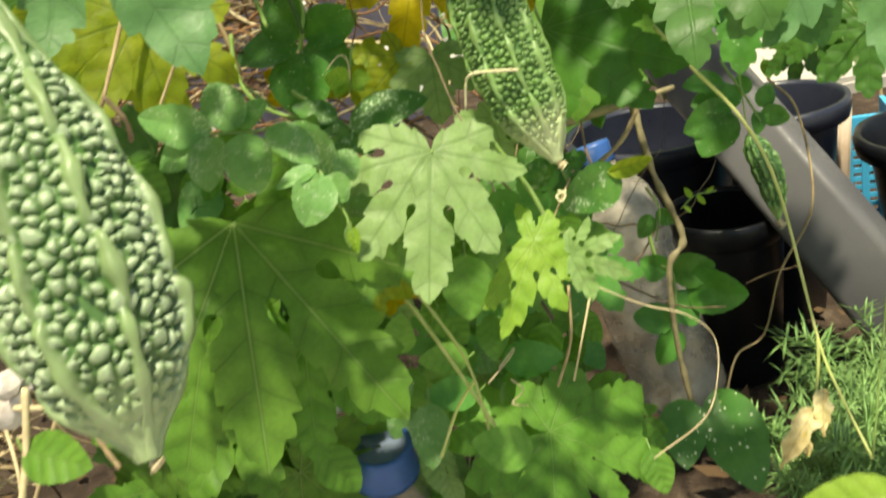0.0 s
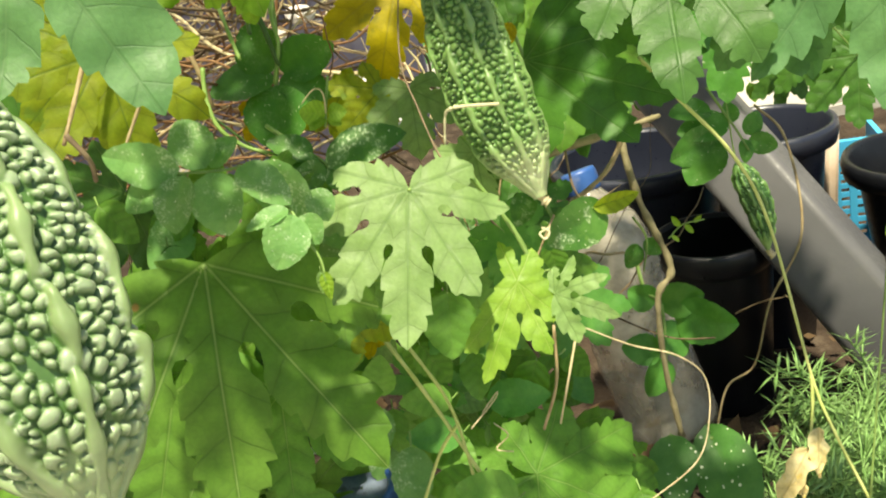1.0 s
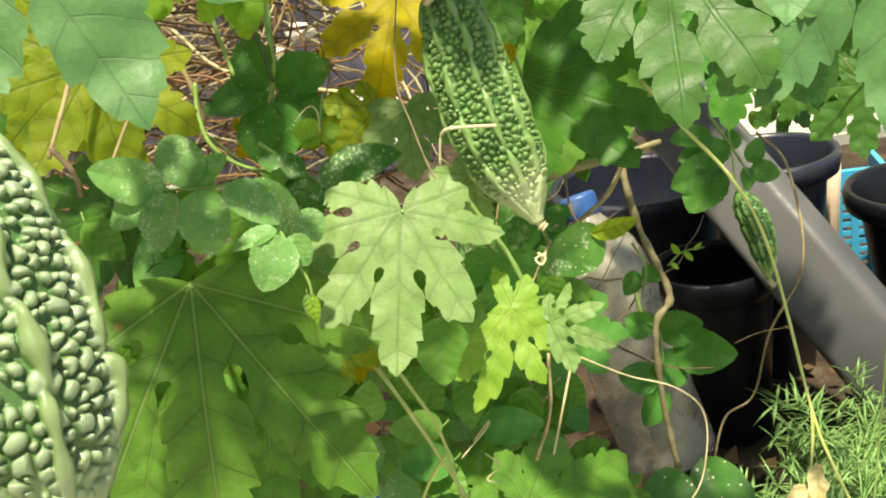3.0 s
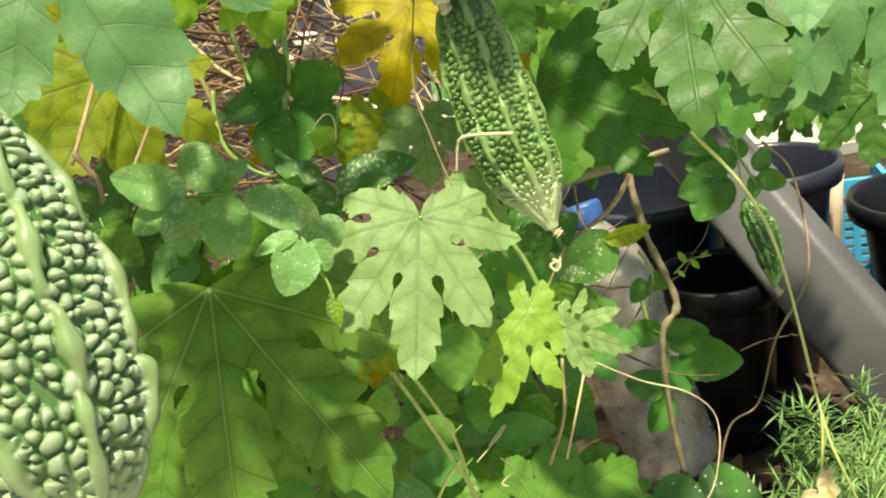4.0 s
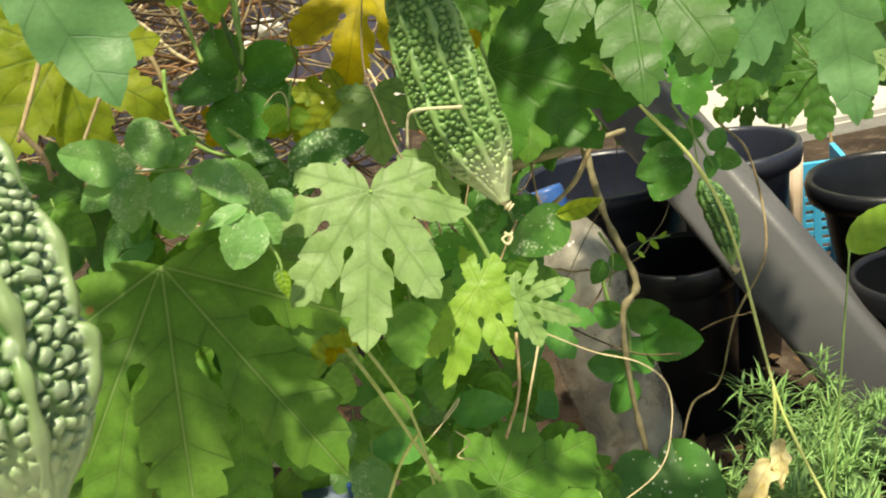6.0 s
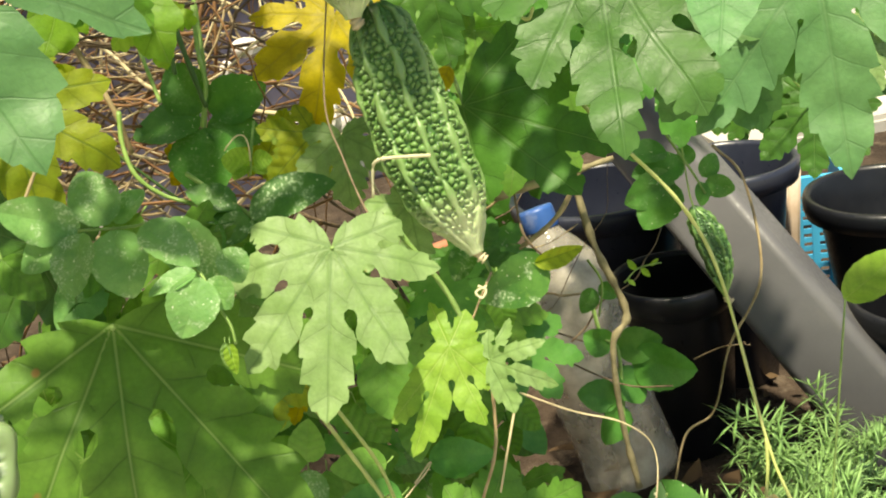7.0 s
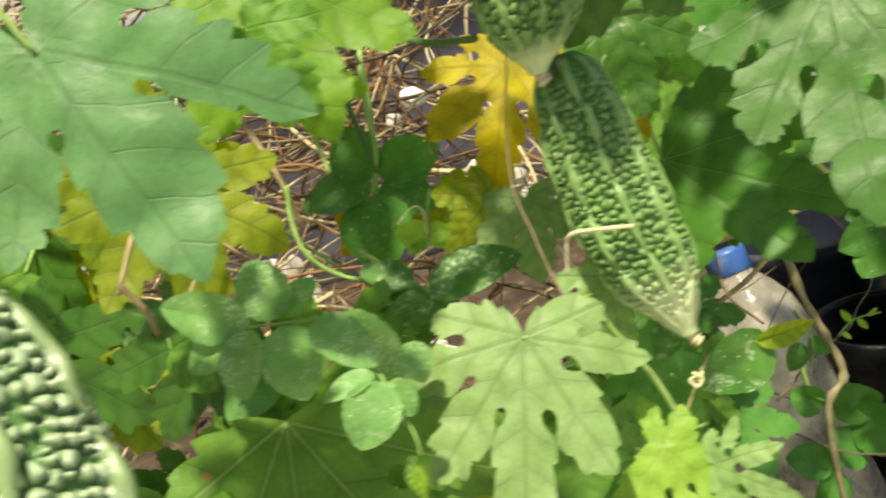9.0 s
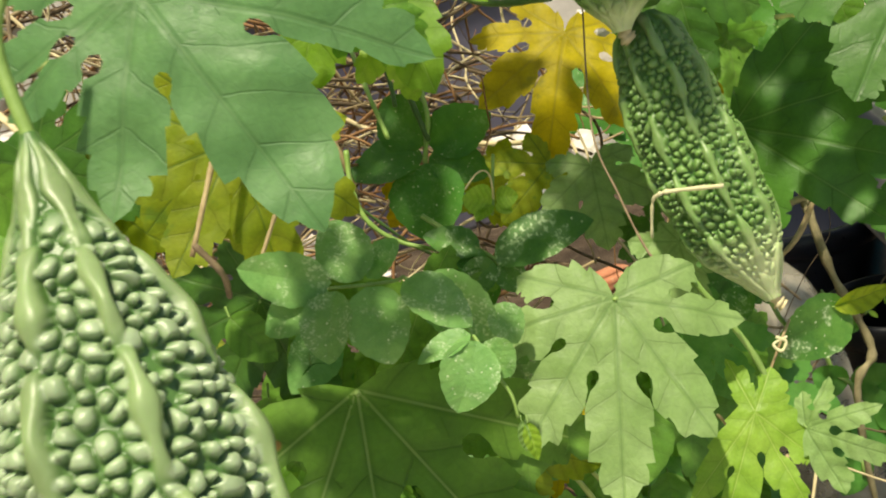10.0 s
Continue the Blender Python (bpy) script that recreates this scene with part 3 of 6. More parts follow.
def gourd(top_end, tip_end, radius, material, label, seed, wart=0.0042, ridges=9, steps=(260, 210), bend=0.004, turn=0.0, stalk=None, beak=0.16, outline=SLIM, ridge_width=0.10, ridge_height=0.19, neck=0.02, run=(0.13, 0.26)):
    """A bitter gourd hanging from top_end to tip_end: warty skin between broken lengthwise ridges, ending in a beak."""
    rng = random.Random(seed)
    a, b = Vector(top_end), Vector(tip_end)
    axis = b - a
    length = axis.length
    z = axis.normalized()
    x = Vector((1, 0, 0))
    x = (x - z * x.dot(z)).normalized()
    y = z.cross(x)
    nt, ns = steps
    s = np.linspace(0, 1, ns)[:, None]
    th = np.linspace(0, 2 * math.pi, nt, endpoint=False)[None, :] + radians(turn)
    shape = np.interp(np.linspace(0, 1, 400), (0, 0.04, 0.12, 0.22, 0.34, 0.46, 0.58, 0.70, 0.80, 0.88, 0.95, 1.0), outline)
    shape = np.convolve(np.pad(shape, 14, mode="edge"), np.ones(29) / 29, "valid")
    tail = np.clip((s - (1 - beak)) / beak, 0, 1)
    prof = radius * np.interp(s[:, 0], np.linspace(0, 1, 400), shape)[:, None]
    arc = np.maximum(prof, radius * 0.25)
    fade = np.clip((s - neck) / 0.13, 0, 1) * np.clip((1 - s - beak * 0.25) / 0.12, 0, 1)
    near = np.full((2, ns, nt), 9.0)
    rh = np.zeros((ns, nt))
    lanes = [2 * math.pi * k / ridges + (rng.random() - 0.5) * 0.16 for k in range(ridges)]
    for lane in lanes:
        ph = rng.random() * 6
        centre = lane + (0.08 * np.sin(s * 7 + ph) + 0.035 * np.sin(s * 23 + ph * 2)) * np.clip(1 - s, 0, 1)
        d = np.abs((th - centre + math.pi) % (2 * math.pi) - math.pi) * arc
        pos = -0.05
        while pos < 1.0:
            size = rng.uniform(*run)
            w = radius * ridge_width * rng.uniform(0.85, 1.2) * (1 + 0.25 * np.sin(s * 60 + ph + pos * 40))
            d = np.abs((th - centre - rng.uniform(-0.05, 0.05) + math.pi) % (2 * math.pi) - math.pi) * arc
            c = (s - pos - size / 2) / (size * 0.54)
            along = np.sqrt(np.clip(1 - np.abs(c) ** 2.6, 0, 1))
            lump = 0.92 + 0.08 * np.sin(s * length / (wart * 3.2) * 6.283 * rng.uniform(0.8, 1.2) + ph * 3 + pos * 90)
            rh = np.maximum(rh, along * lump * np.sqrt(np.clip(1 - (d / (w * (0.55 + 0.45 * lump) * (0.55 + 0.45 * along))) ** 3, 0, 1)) * rng.uniform(0.75, 1.1) * (1 - 0.25 * np.clip(c, -1, 1)))
            pos += size * rng.uniform(0.93, 1.12)
        base_ridge = np.sqrt(np.clip(1 - (d / (radius * ridge_width * 0.7)) ** 2, 0, 1)) * (0.12 + 0.75 * np.clip(1 - s / (0.05 + 4 * neck), 0, 1))
        rh = np.maximum(rh, base_ridge)
    rows = int(length / (wart * 0.92))
    for i in range(rows):
        sc = (i + 0.5) / rows
        if sc > 1 - beak * 0.3 or sc < 0.03:
            continue
        rad = float(np.interp(sc, s[:, 0], prof[:, 0]))
        count = max(5, int(2 * math.pi * rad / (wart * 0.98)))
        shift = rng.random() * 6
        for k in range(count):
            tc = shift + 2 * math.pi * k / count + rng.uniform(-0.35, 0.35) * wart / rad
            ss = sc + rng.uniform(-0.35, 0.35) * wart / length
            size = wart * rng.choice((0.30, 0.42, 0.52, 0.60, 0.72))
            long_ = rng.uniform(0.85, 1.3)
            reach = size * 2.1
            i0, i1 = max(0, int((ss - reach / length) * ns)), min(ns, int((ss + reach / length) * ns) + 2)
            ds = (s[i0:i1] - ss) * length
            dt = ((th - tc + math.pi) % (2 * math.pi) - math.pi) * rad
            cols = np.where(np.abs(dt[0]) < reach * 1.2)[0]
            if len(cols) == 0 or i1 <= i0:
                continue
            dt = dt[:, cols]
            tilt = rng.uniform(-0.4, 0.4)
            e = np.sqrt(((dt + tilt * ds) / (size * long_)) ** 2 + (ds / size) ** 2)
            first, second = near[0, i0:i1][:, cols], near[1, i0:i1][:, cols]
            near[1, i0:i1, cols] = np.minimum(second, np.maximum(first, e)).T
            near[0, i0:i1, cols] = np.minimum(first, e).T
    wh = np.sqrt(np.clip(1 - (near[0] / 1.12) ** 2, 0, 1)) * np.clip((near[1] - near[0]) * 1.3, 0, 1) ** 0.7
    wh *= fade
    rh *= np.clip(s / 0.04, 0, 1) * np.clip(1 - 0.55 * tail, 0, 1)
    lift = np.maximum(wh * np.minimum(wart * 0.66, prof * 0.35), rh * np.minimum(radius, prof * 1.5) * ridge_height)
    r = prof * 0.90 + lift
    wander = bend * np.sin(s * math.pi)
    across_x, across_y = r * np.cos(th) + wander, r * np.sin(th)
    grid = (np.array(a)[None, None, :] * 0 + across_x[..., None] * np.array(x) + across_y[..., None] * np.array(y) + (s * length * np.ones_like(th))[..., None] * np.array(z))
    verts = grid.reshape(-1, 3)
    idx = np.arange(ns * nt).reshape(ns, nt)
    q = np.stack([idx[:-1], np.roll(idx, -1, 1)[:-1], np.roll(idx, -1, 1)[1:], idx[1:]], -1).reshape(-1, 4)
    faces = [tuple(f) for f in q[:, ::-1].tolist()] + [tuple(idx[0].tolist()), tuple(idx[-1][::-1].tolist())]
    me = mesh_from("body", verts.tolist(), faces, material)
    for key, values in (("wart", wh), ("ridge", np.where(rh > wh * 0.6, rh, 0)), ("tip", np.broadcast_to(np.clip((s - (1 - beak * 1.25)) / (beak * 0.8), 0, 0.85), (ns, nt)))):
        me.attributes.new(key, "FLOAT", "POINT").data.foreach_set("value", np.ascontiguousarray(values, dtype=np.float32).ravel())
    top = thing("bitter_gourd", a, label, "bitter gourd")
    part("body", me, top)
    line = [Vector((0, 0, 0)) + z * radius * 0.12, -z * length * 0.12 + Vector((0, 0, 0.004)), (Vector(stalk) - a) if stalk is not None else -z * length * 0.3 + Vector((0.002, 0.004, 0.03))]
    v, fc = tube_geometry(spline(line, 8), radius * 0.065, radius * 0.05, 8)
    part("stalk", mesh_from("stalk", v, fc, STEM["green"]), top, label="pale green stalk")
    v, fc = tube_geometry([p + z * length * 0.985 for p in spline([Vector((0, 0, 0)), z * 0.003 + x * 0.0008, z * 0.005 + x * 0.002], 4)], 0.0017, 0.0026, 8, rough=0.8, rng=rng)
    part("dried_flower", mesh_from("dried_flower", v, fc, STEM["tan"]), top, label="shrivelled straw-coloured flower end")
    return top


# ---- ground and what stands behind ----
def ground():
    n = 60
    verts, faces = [], []
    lines = [(-1) ** (i < n / 2) * abs(2 * i / n - 1) ** 3.2 * 60 for i in range(n + 1)]
    for y in lines:
        for x in lines:
            far = min(1.0, math.hypot(x, y) / 6)
            verts.append((x, y + 0.6, 0.018 * noise.noise(Vector((x * 9, y * 9, 0))) * (1 - far)))
    for i in range(n):
        for j in range(n):
            a = i * (n + 1) + j
            faces.append((a, a + 1, a + n + 2, a + n + 1))
    return tagged(new("ground", mesh_from("ground", verts, faces, SOIL)), "brown garden soil with dry litter", "ground", kind="structure")


ground()


def wall(name, place, size, label):
    bm = bmesh.new()
    bmesh.ops.create_cube(bm, size=1.0)
    bmesh.ops.scale(bm, vec=size, verts=bm.verts)
    bmesh.ops.translate(bm, vec=(0, 0, size[2] / 2 - 0.05), verts=bm.verts)
    bmesh.ops.bevel(bm, geom=bm.edges[:], offset=0.02, segments=2, affect="EDGES")
    me = bpy.data.meshes.new(name)
    bm.to_mesh(me)
    bm.free()
    me.materials.append(PLASTER)
    ob = new(name, me)
    ob.location = place
    return tagged(ob, label, "wall", kind="structure")


# Both walls are added to hold back sky light; the west one is unseen.
wall("wall_north", (0.0, 2.6, 0.0), (6.0, 0.15, 3.2), "weathered pale plaster wall added to block sky light")
wall("wall_west", (-2.2, 0.4, 0.0), (0.15, 4.2, 3.2), "weathered pale plaster wall added to block sky light")


def slab(name, place, size, label):
    """A concrete slab with a rounded edge."""
    bm = bmesh.new()
    bmesh.ops.create_cube(bm, size=1.0)
    bmesh.ops.scale(bm, vec=size, verts=bm.verts)
    bmesh.ops.bevel(bm, geom=bm.edges[:], offset=0.01, segments=2, affect="EDGES")
    me = bpy.data.meshes.new(name)
    bm.to_mesh(me)
    bm.free()
    me.materials.append(CONCRETE)
    ob = new(name, me)
    ob.location = place
    return tagged(ob, label, "path", kind="structure")


# Out of view: a pale slab added to bounce sunlight onto the leaves.
slab("path", (0.0, -2.35, 0.005), (9.0, 5.4, 0.08), "unseen pale concrete slab added to bounce light up")
slab("pavement", (1.95, 2.14, 0.0), (2.6, 0.76, 0.06), "pale concrete paving along the wall")


def litter(count, low, high, seed):
    """Dead leaves and chips on the soil."""
    rng = random.Random(seed)
    verts, faces = [], []
    for _ in range(count):
        x, y = rng.uniform(low[0], high[0]), rng.uniform(low[1], high[1])
        size, a, up = rng.uniform(0.006, 0.022), rng.random() * 6.3, rng.uniform(0.004, 0.03)
        c, s = math.cos(a), math.sin(a)
        first = len(verts)
        for u, v, h in ((-1, 0, 0.2), (-0.4, 0.4, 0), (0.4, 0.35, 0.1), (1, 0, 0.4), (0.4, -0.35, 0), (-0.4, -0.4, 0.15)):
            verts.append((x + size * (u * c - v * s), y + size * (u * s + v * c), up + size * h * rng.random() * 2))
        faces.append(tuple(range(first, first + 6)))
    return tagged(new("leaf_litter", mesh_from("leaf_litter", verts, faces, LEAF["litter"])), "scattered dead leaves on the soil", "leaf litter", kind="stuff")


litter(420, (-0.6, 0.35), (0.7, 1.5), 4)


def lathe(profile, sides, material, name, smooth=True):
    verts, faces = [], []
    for r, z in profile:
        for k in range(sides):
            a = 2 * math.pi * k / sides
            verts.append((r * math.cos(a), r * math.sin(a), z))
    for i in range(len(profile) - 1):
        for k in range(sides):
            a, b = i * sides + k, i * sides + (k + 1) % sides
            faces.append((a, b, b + sides, a + sides))
    return mesh_from(name, verts, faces, material, smooth)


def pot(place, radius, height, material, label, soil=0.72, taper=0.72, lip=0.955):
    """A tapered nursery pot with a thick rolled rim."""
    top = thing("plant_pot", place, label, "plant pot", "plastic pots")
    low = radius * taper
    wall = [(0.001, 0.004), (low, 0.004), (low, 0.0), (low + 0.003, 0.003), (radius * lip, height - 0.028)]
    inner = [(radius * 0.94, height - 0.004), (radius * (lip - 0.03), height - 0.03), (low - 0.002, 0.012), (0.001, 0.012)]
    part("wall", lathe(wall, 56, material, "wall"), top)
    part("lining", lathe(inner, 56, material, "lining"), top)
    rim = [(radius * lip, height - 0.028), (radius * (lip + 0.03), height - 0.024), (radius * 1.02, height - 0.022), (radius * 1.05, height - 0.012), (radius * 1.05, height - 0.005), (radius * 1.03, height), (radius * 0.96, height), (radius * 0.94, height - 0.004)]
    part("rim", lathe(rim, 56, material, "rim"), top)
    rr = low + (radius * (lip - 0.03) - low) * soil - 0.001
    fill = lathe([(0.001, height * soil + 0.006), (rr * 0.6, height * soil + 0.004), (rr, height * soil)], 40, SOIL, "soil")
    part("soil", fill, top)
    return top


pot((0.3829, 1.0163, 0.0000), 0.070, 0.252, NAVY_PLASTIC, 'empty dark navy plastic plant pot behind the post', soil=0.2, taper=0.5, lip=0.85)
pot((0.2700, 1.1300, 0.0000), 0.098, 0.214, NAVY_PLASTIC, 'dark navy plastic plant pot behind the bottle', soil=0.2)
pot((0.2829, 0.9123, 0.0000), 0.058, 0.185, BLACK_PLASTIC, 'small black plastic plant pot in the shade', soil=0.12)
pot((0.5332, 0.9691, 0.0000), 0.080, 0.202, BLACK_PLASTIC, 'black plastic plant pot with a thick rolled rim', soil=0.55, taper=0.48, lip=0.84)
pot((0.4673, 0.7910, 0.0000), 0.062, 0.170, BLACK_PLASTIC, 'small black pot in front of a larger one', soil=0.6)


def post(a, b, width, thick, material, spin, round_=0.010):
    """A hollow square post with rounded corners that leans from a down to b."""
    a, b = Vector(a), Vector(b)
    bm = bmesh.new()
    bmesh.ops.create_cube(bm, size=1.0)
    length = (b - a).length
    bmesh.ops.scale(bm, vec=(width, thick, length), verts=bm.verts)
    bmesh.ops.bevel(bm, geom=[e for e in bm.edges if abs(e.verts[0].co.z - e.verts[1].co.z) > length * 0.5], offset=round_, segments=5, profile=0.5, affect="EDGES")
    bmesh.ops.bevel(bm, geom=[e for e in bm.edges if e.calc_length() < width and len(e.link_faces) == 2 and max(len(f.verts) for f in e.link_faces) > 6], offset=0.002, segments=2, affect="EDGES")
    me = bpy.data.meshes.new("fence_post")
    bm.to_mesh(me)
    bm.free()
    me.materials.append(material)
    me.polygons.foreach_set("use_smooth", [True] * len(me.polygons))
    ob = new("leaning_post", me)
    m = (b - a).to_track_quat("-Z", "Y").to_matrix().to_4x4()
    ob.matrix_world = Matrix.Translation((a + b) / 2) @ m @ pose(0, 0, 0, 0, 0, spin)
    return tagged(ob, "smooth grey square post leaning across the pots", "post")


post((0.2570, 1.0221, 0.3679), (0.4387, 0.6975, 0.0247), 0.070, 0.070, GREY_METAL, 30)


def bottle(place, tip, radius, material, label, capped=True):
    """A crumpled clear drinks bottle with a screw cap."""
    a, b = Vector(place), Vector(tip)
    height = (b - a).length
    top = thing("plastic_bottle", a, label, "bottle")
    m = (b - a).to_track_quat("Z", "Y").to_matrix().to_4x4()
    prof = [(0.001, 0.006), (0.6, 0.0), (0.95, 0.03), (1.0, 0.08), (0.97, 0.16), (1.0, 0.20), (1.0, 0.34), (0.96, 0.37), (1.0, 0.40), (1.0, 0.56), (0.95, 0.60), (1.0, 0.64), (0.97, 0.74), (0.85, 0.82), (0.62, 0.88), (0.36, 0.93), (0.30, 0.95), (0.30, 1.0)]
    me = lathe([(r * radius, z * height) for r, z in prof], 40, material, "shell")
    for v in me.vertices:
        k = noise.noise(Vector((v.co.x * 22, v.co.y * 22, v.co.z * 14)))
        k += 0.5 * noise.noise(Vector((v.co.x * 60, v.co.y * 60, v.co.z * 40)))
        v.co.x *= 1 + 0.13 * k
        v.co.y *= 1 + 0.13 * k
    part("shell", me, top, m)
    if capped:
        r = radius * 0.36
        cap = lathe([(r, 0.945 * height), (r * 1.04, 0.95 * height), (r * 1.04, 1.01 * height), (r * 0.96, 1.022 * height), (0.001, 1.022 * height)], 36, BLUE_PLASTIC, "cap")
        for i, v in enumerate(cap.vertices):
            if i % 2 and v.co.z < 1.01 * height:
                v.co.x *= 0.965
                v.co.y *= 0.965
        part("cap", cap, top, m, "ribbed blue cap")
    return top


bottle((0.2056, 0.8438, 0.0128), (0.1623, 0.9175, 0.2704), 0.046, BOTTLE, 'dusty clear plastic bottle with a blue cap')


def open_cap(place, up, radius, label):
    """A blue ribbed lid, seen from above, with a pale liner inside its lip."""
    a = Vector(place)
    top = thing("bottle_lid", a, label, "bottle lid")
    m = Vector(up).to_track_quat("Z", "Y").to_matrix().to_4x4()
    h = radius * 1.25
    ring = lathe([(radius * 1.02, -h), (radius * 1.06, -h), (radius * 1.06, -h * 0.82), (radius, -h * 0.78), (radius * 0.98, -0.1 * h), (radius * 0.93, 0), (radius * 0.82, 0), (radius * 0.78, -0.05 * h), (radius * 0.78, -0.14 * h)], 72, BLUE_PLASTIC, "ring")
    for i, v in enumerate(ring.vertices):
        if i % 2 and -h * 0.8 < v.co.z < -0.05 * h and math.hypot(v.co.x, v.co.y) > radius * 0.9:
            v.co.x *= 0.97
            v.co.y *= 0.97
    part("ring", ring, top, m)
    part("liner", lathe([(radius * 0.79, -0.14 * h), (radius * 0.4, -0.13 * h), (0.001, -0.125 * h)], 40, DISC, "liner"), top, m, "scuffed whitish liner")
    neck = lathe([(radius * 0.8, -h * 0.8), (radius * 0.82, -h * 1.5), (radius * 1.2, -h * 2.2), (radius * 2.0, -h * 3.4), (radius * 2.2, -h * 5.0), (radius * 2.2, -h * 8.0)], 40, BOTTLE, "neck")
    part("neck", neck, top, m, "dusty clear bottle neck")
    return top


open_cap((-0.0625, 0.5253, 0.2418), (0.05, -0.25, 0.95), 0.0208, 'blue ribbed lid on a buried bottle neck')


def sheet_box(place, size, turn, material, name, label, category, round_=0.012):
    bm = bmesh.new()
    bmesh.ops.create_cube(bm, size=1.0)
    bmesh.ops.scale(bm, vec=size, verts=bm.verts)
    bmesh.ops.bevel(bm, geom=bm.edges[:], offset=round_, segments=3, affect="EDGES")
    bmesh.ops.subdivide_edges(bm, edges=bm.edges[:], cuts=2, use_grid_fill=True)
    for v in bm.verts:
        v.co += v.normal * 0.10 * min(size) * noise.noise(v.co * 14 + Vector(place) * 9)
    me = bpy.data.meshes.new(name)
    bm.to_mesh(me)
    bm.free()
    me.materials.append(material)
    me.polygons.foreach_set("use_smooth", [True] * len(me.polygons))
    ob = new(name, me)
    ob.matrix_world = pose(*place, *turn)
    return tagged(ob, label, category)


def crate(place, size, turn):
    """The side of a plastic crate with a folded lip."""
    top = thing("plastic_crate", place, "purple-grey plastic crate behind dry vines", "crate")
    top.rotation_euler = [radians(v) for v in turn]
    for name, at, dims in (("wall", (0, 0, 0), size), ("lip", (0, -0.006, size[2] / 2), (size[0] + 0.02, size[1] + 0.02, 0.022))):
        bm = bmesh.new()
        bmesh.ops.create_cube(bm, size=1.0)
        bmesh.ops.scale(bm, vec=dims, verts=bm.verts)
        bmesh.ops.bevel(bm, geom=bm.edges[:], offset=0.006, segments=3, affect="EDGES")
        me = bpy.data.meshes.new(name)
        bm.to_mesh(me)
        bm.free()
        me.materials.append(PURPLE_SHEET)
        part(name, me, top, Matrix.Translation(at))
    return top


crate((-0.1605, 1.0880, 0.4310), (.42,.04,.30), (8, 0, 8))
sheet_box((-0.5883, 1.9733, 0.0162), (0.0675, 0.0473, 0.0405), (0, 0, 0), STONE, 'stone', 'pale broken stone among dry stems', 'stone', 0.015)
sheet_box((-0.1778, 1.4912, 0.0144), (0.06, 0.042, 0.036), (8, 10, 120), STONE, 'stone', 'pale broken stone among dry stems', 'stone', 0.013)
sheet_box((-0.2747, 1.8858, 0.0072), (0.03, 0.021, 0.018), (16, 1, 170), STONE, 'stone', 'pale broken stone among dry stems', 'stone', 0.007)
sheet_box((-0.5975, 1.1971, 0.0180), (0.075, 0.0525, 0.045), (4, 8, 40), STONE, 'stone', 'pale broken stone among dry stems', 'stone', 0.017)
sheet_box((0.5068, 1.8257, 0.0144), (0.06, 0.042, 0.036), (12, 15, 90), STONE, 'stone', 'pale broken stone among dry stems', 'stone', 0.013)
sheet_box((1.1007, 2.3376, 0.0360), (0.15, 0.105, 0.09), (8, 13, 10), STONE, 'stone', 'pale broken stone among dry stems', 'stone', 0.033)
sheet_box((-0.0023, 0.9000, 0.3700), (0.036, 0.012, 0.044), (-14, 6, 8), WHITE, 'plastic_label', 'white plastic label stuck among dry vines', 'label', 0.003)
sheet_box((0.0434, 1.2627, 0.0140), (0.07, 0.042, 0.035), (0, 6, 0), BRICK, 'brick_fragment', 'broken terracotta brick fragment', 'brick', 0.007)
sheet_box((0.1033, 1.5654, 0.0140), (0.07, 0.042, 0.035), (0, 6, 40), BRICK, 'brick_fragment', 'broken terracotta brick fragment', 'brick', 0.007)
sheet_box((-0.0199, 1.3350, 0.0084), (0.042, 0.0252, 0.021), (0, 6, 80), BRICK, 'brick_fragment', 'broken terracotta brick fragment', 'brick', 0.004)
sheet_box((0.4620, 1.0500, 0.1113), (0.018, 0.012, 0.223), (0, 4, 10), WOOD, 'stake', 'pale wooden stake between the pots', 'stake', 0.003)


def basket(place, size, turn):
    """A flat-sided plastic basket wall of narrow upright slits between a rim and a base."""
    top = thing("plastic_basket", place, "light blue slotted plastic basket between the pots", "basket")
    top.rotation_euler = [radians(v) for v in turn]
    wide, deep, high = size

    def bar(name, lo, hi):
        bm = bmesh.new()
        bmesh.ops.create_cube(bm, size=1.0)
        bmesh.ops.scale(bm, vec=[h - l for l, h in zip(lo, hi)], verts=bm.verts)
        bmesh.ops.translate(bm, vec=[(h + l) / 2 for l, h in zip(lo, hi)], verts=bm.verts)
        me = bpy.data.meshes.new(name)
        bm.to_mesh(me)
        bm.free()
        me.materials.append(AQUA_PLASTIC)
        part(name, me, top)
    bar("rim", (-wide / 2, -0.004, high - 0.022), (wide / 2, 0.004, high))
    bar("base", (-wide / 2, -deep, 0), (wide / 2, 0.002, 0.016))
    for x in (-wide / 2, wide / 2):
        bar("side_panel", (x - 0.003, -deep if 0 else 0.002, 0.012), (x + 0.003, deep, high))
    rows = 13
    for i in range(rows):
        z = 0.018 + (high - 0.044) * i / rows
        bar("slat", (-wide / 2, -0.0015, z), (wide / 2, 0.0015, z + (high - 0.044) / rows * 0.55))
    for i in range(5):
        x = -wide / 2 + wide * i / 4
        bar("upright", (x - 0.004, -0.003, 0.012), (x + 0.004, 0.001, high - 0.01))
    return top


basket((0.5120, 1.0950, 0.0000), (0.07, 0.07, 0.186), (0, 0, -14))


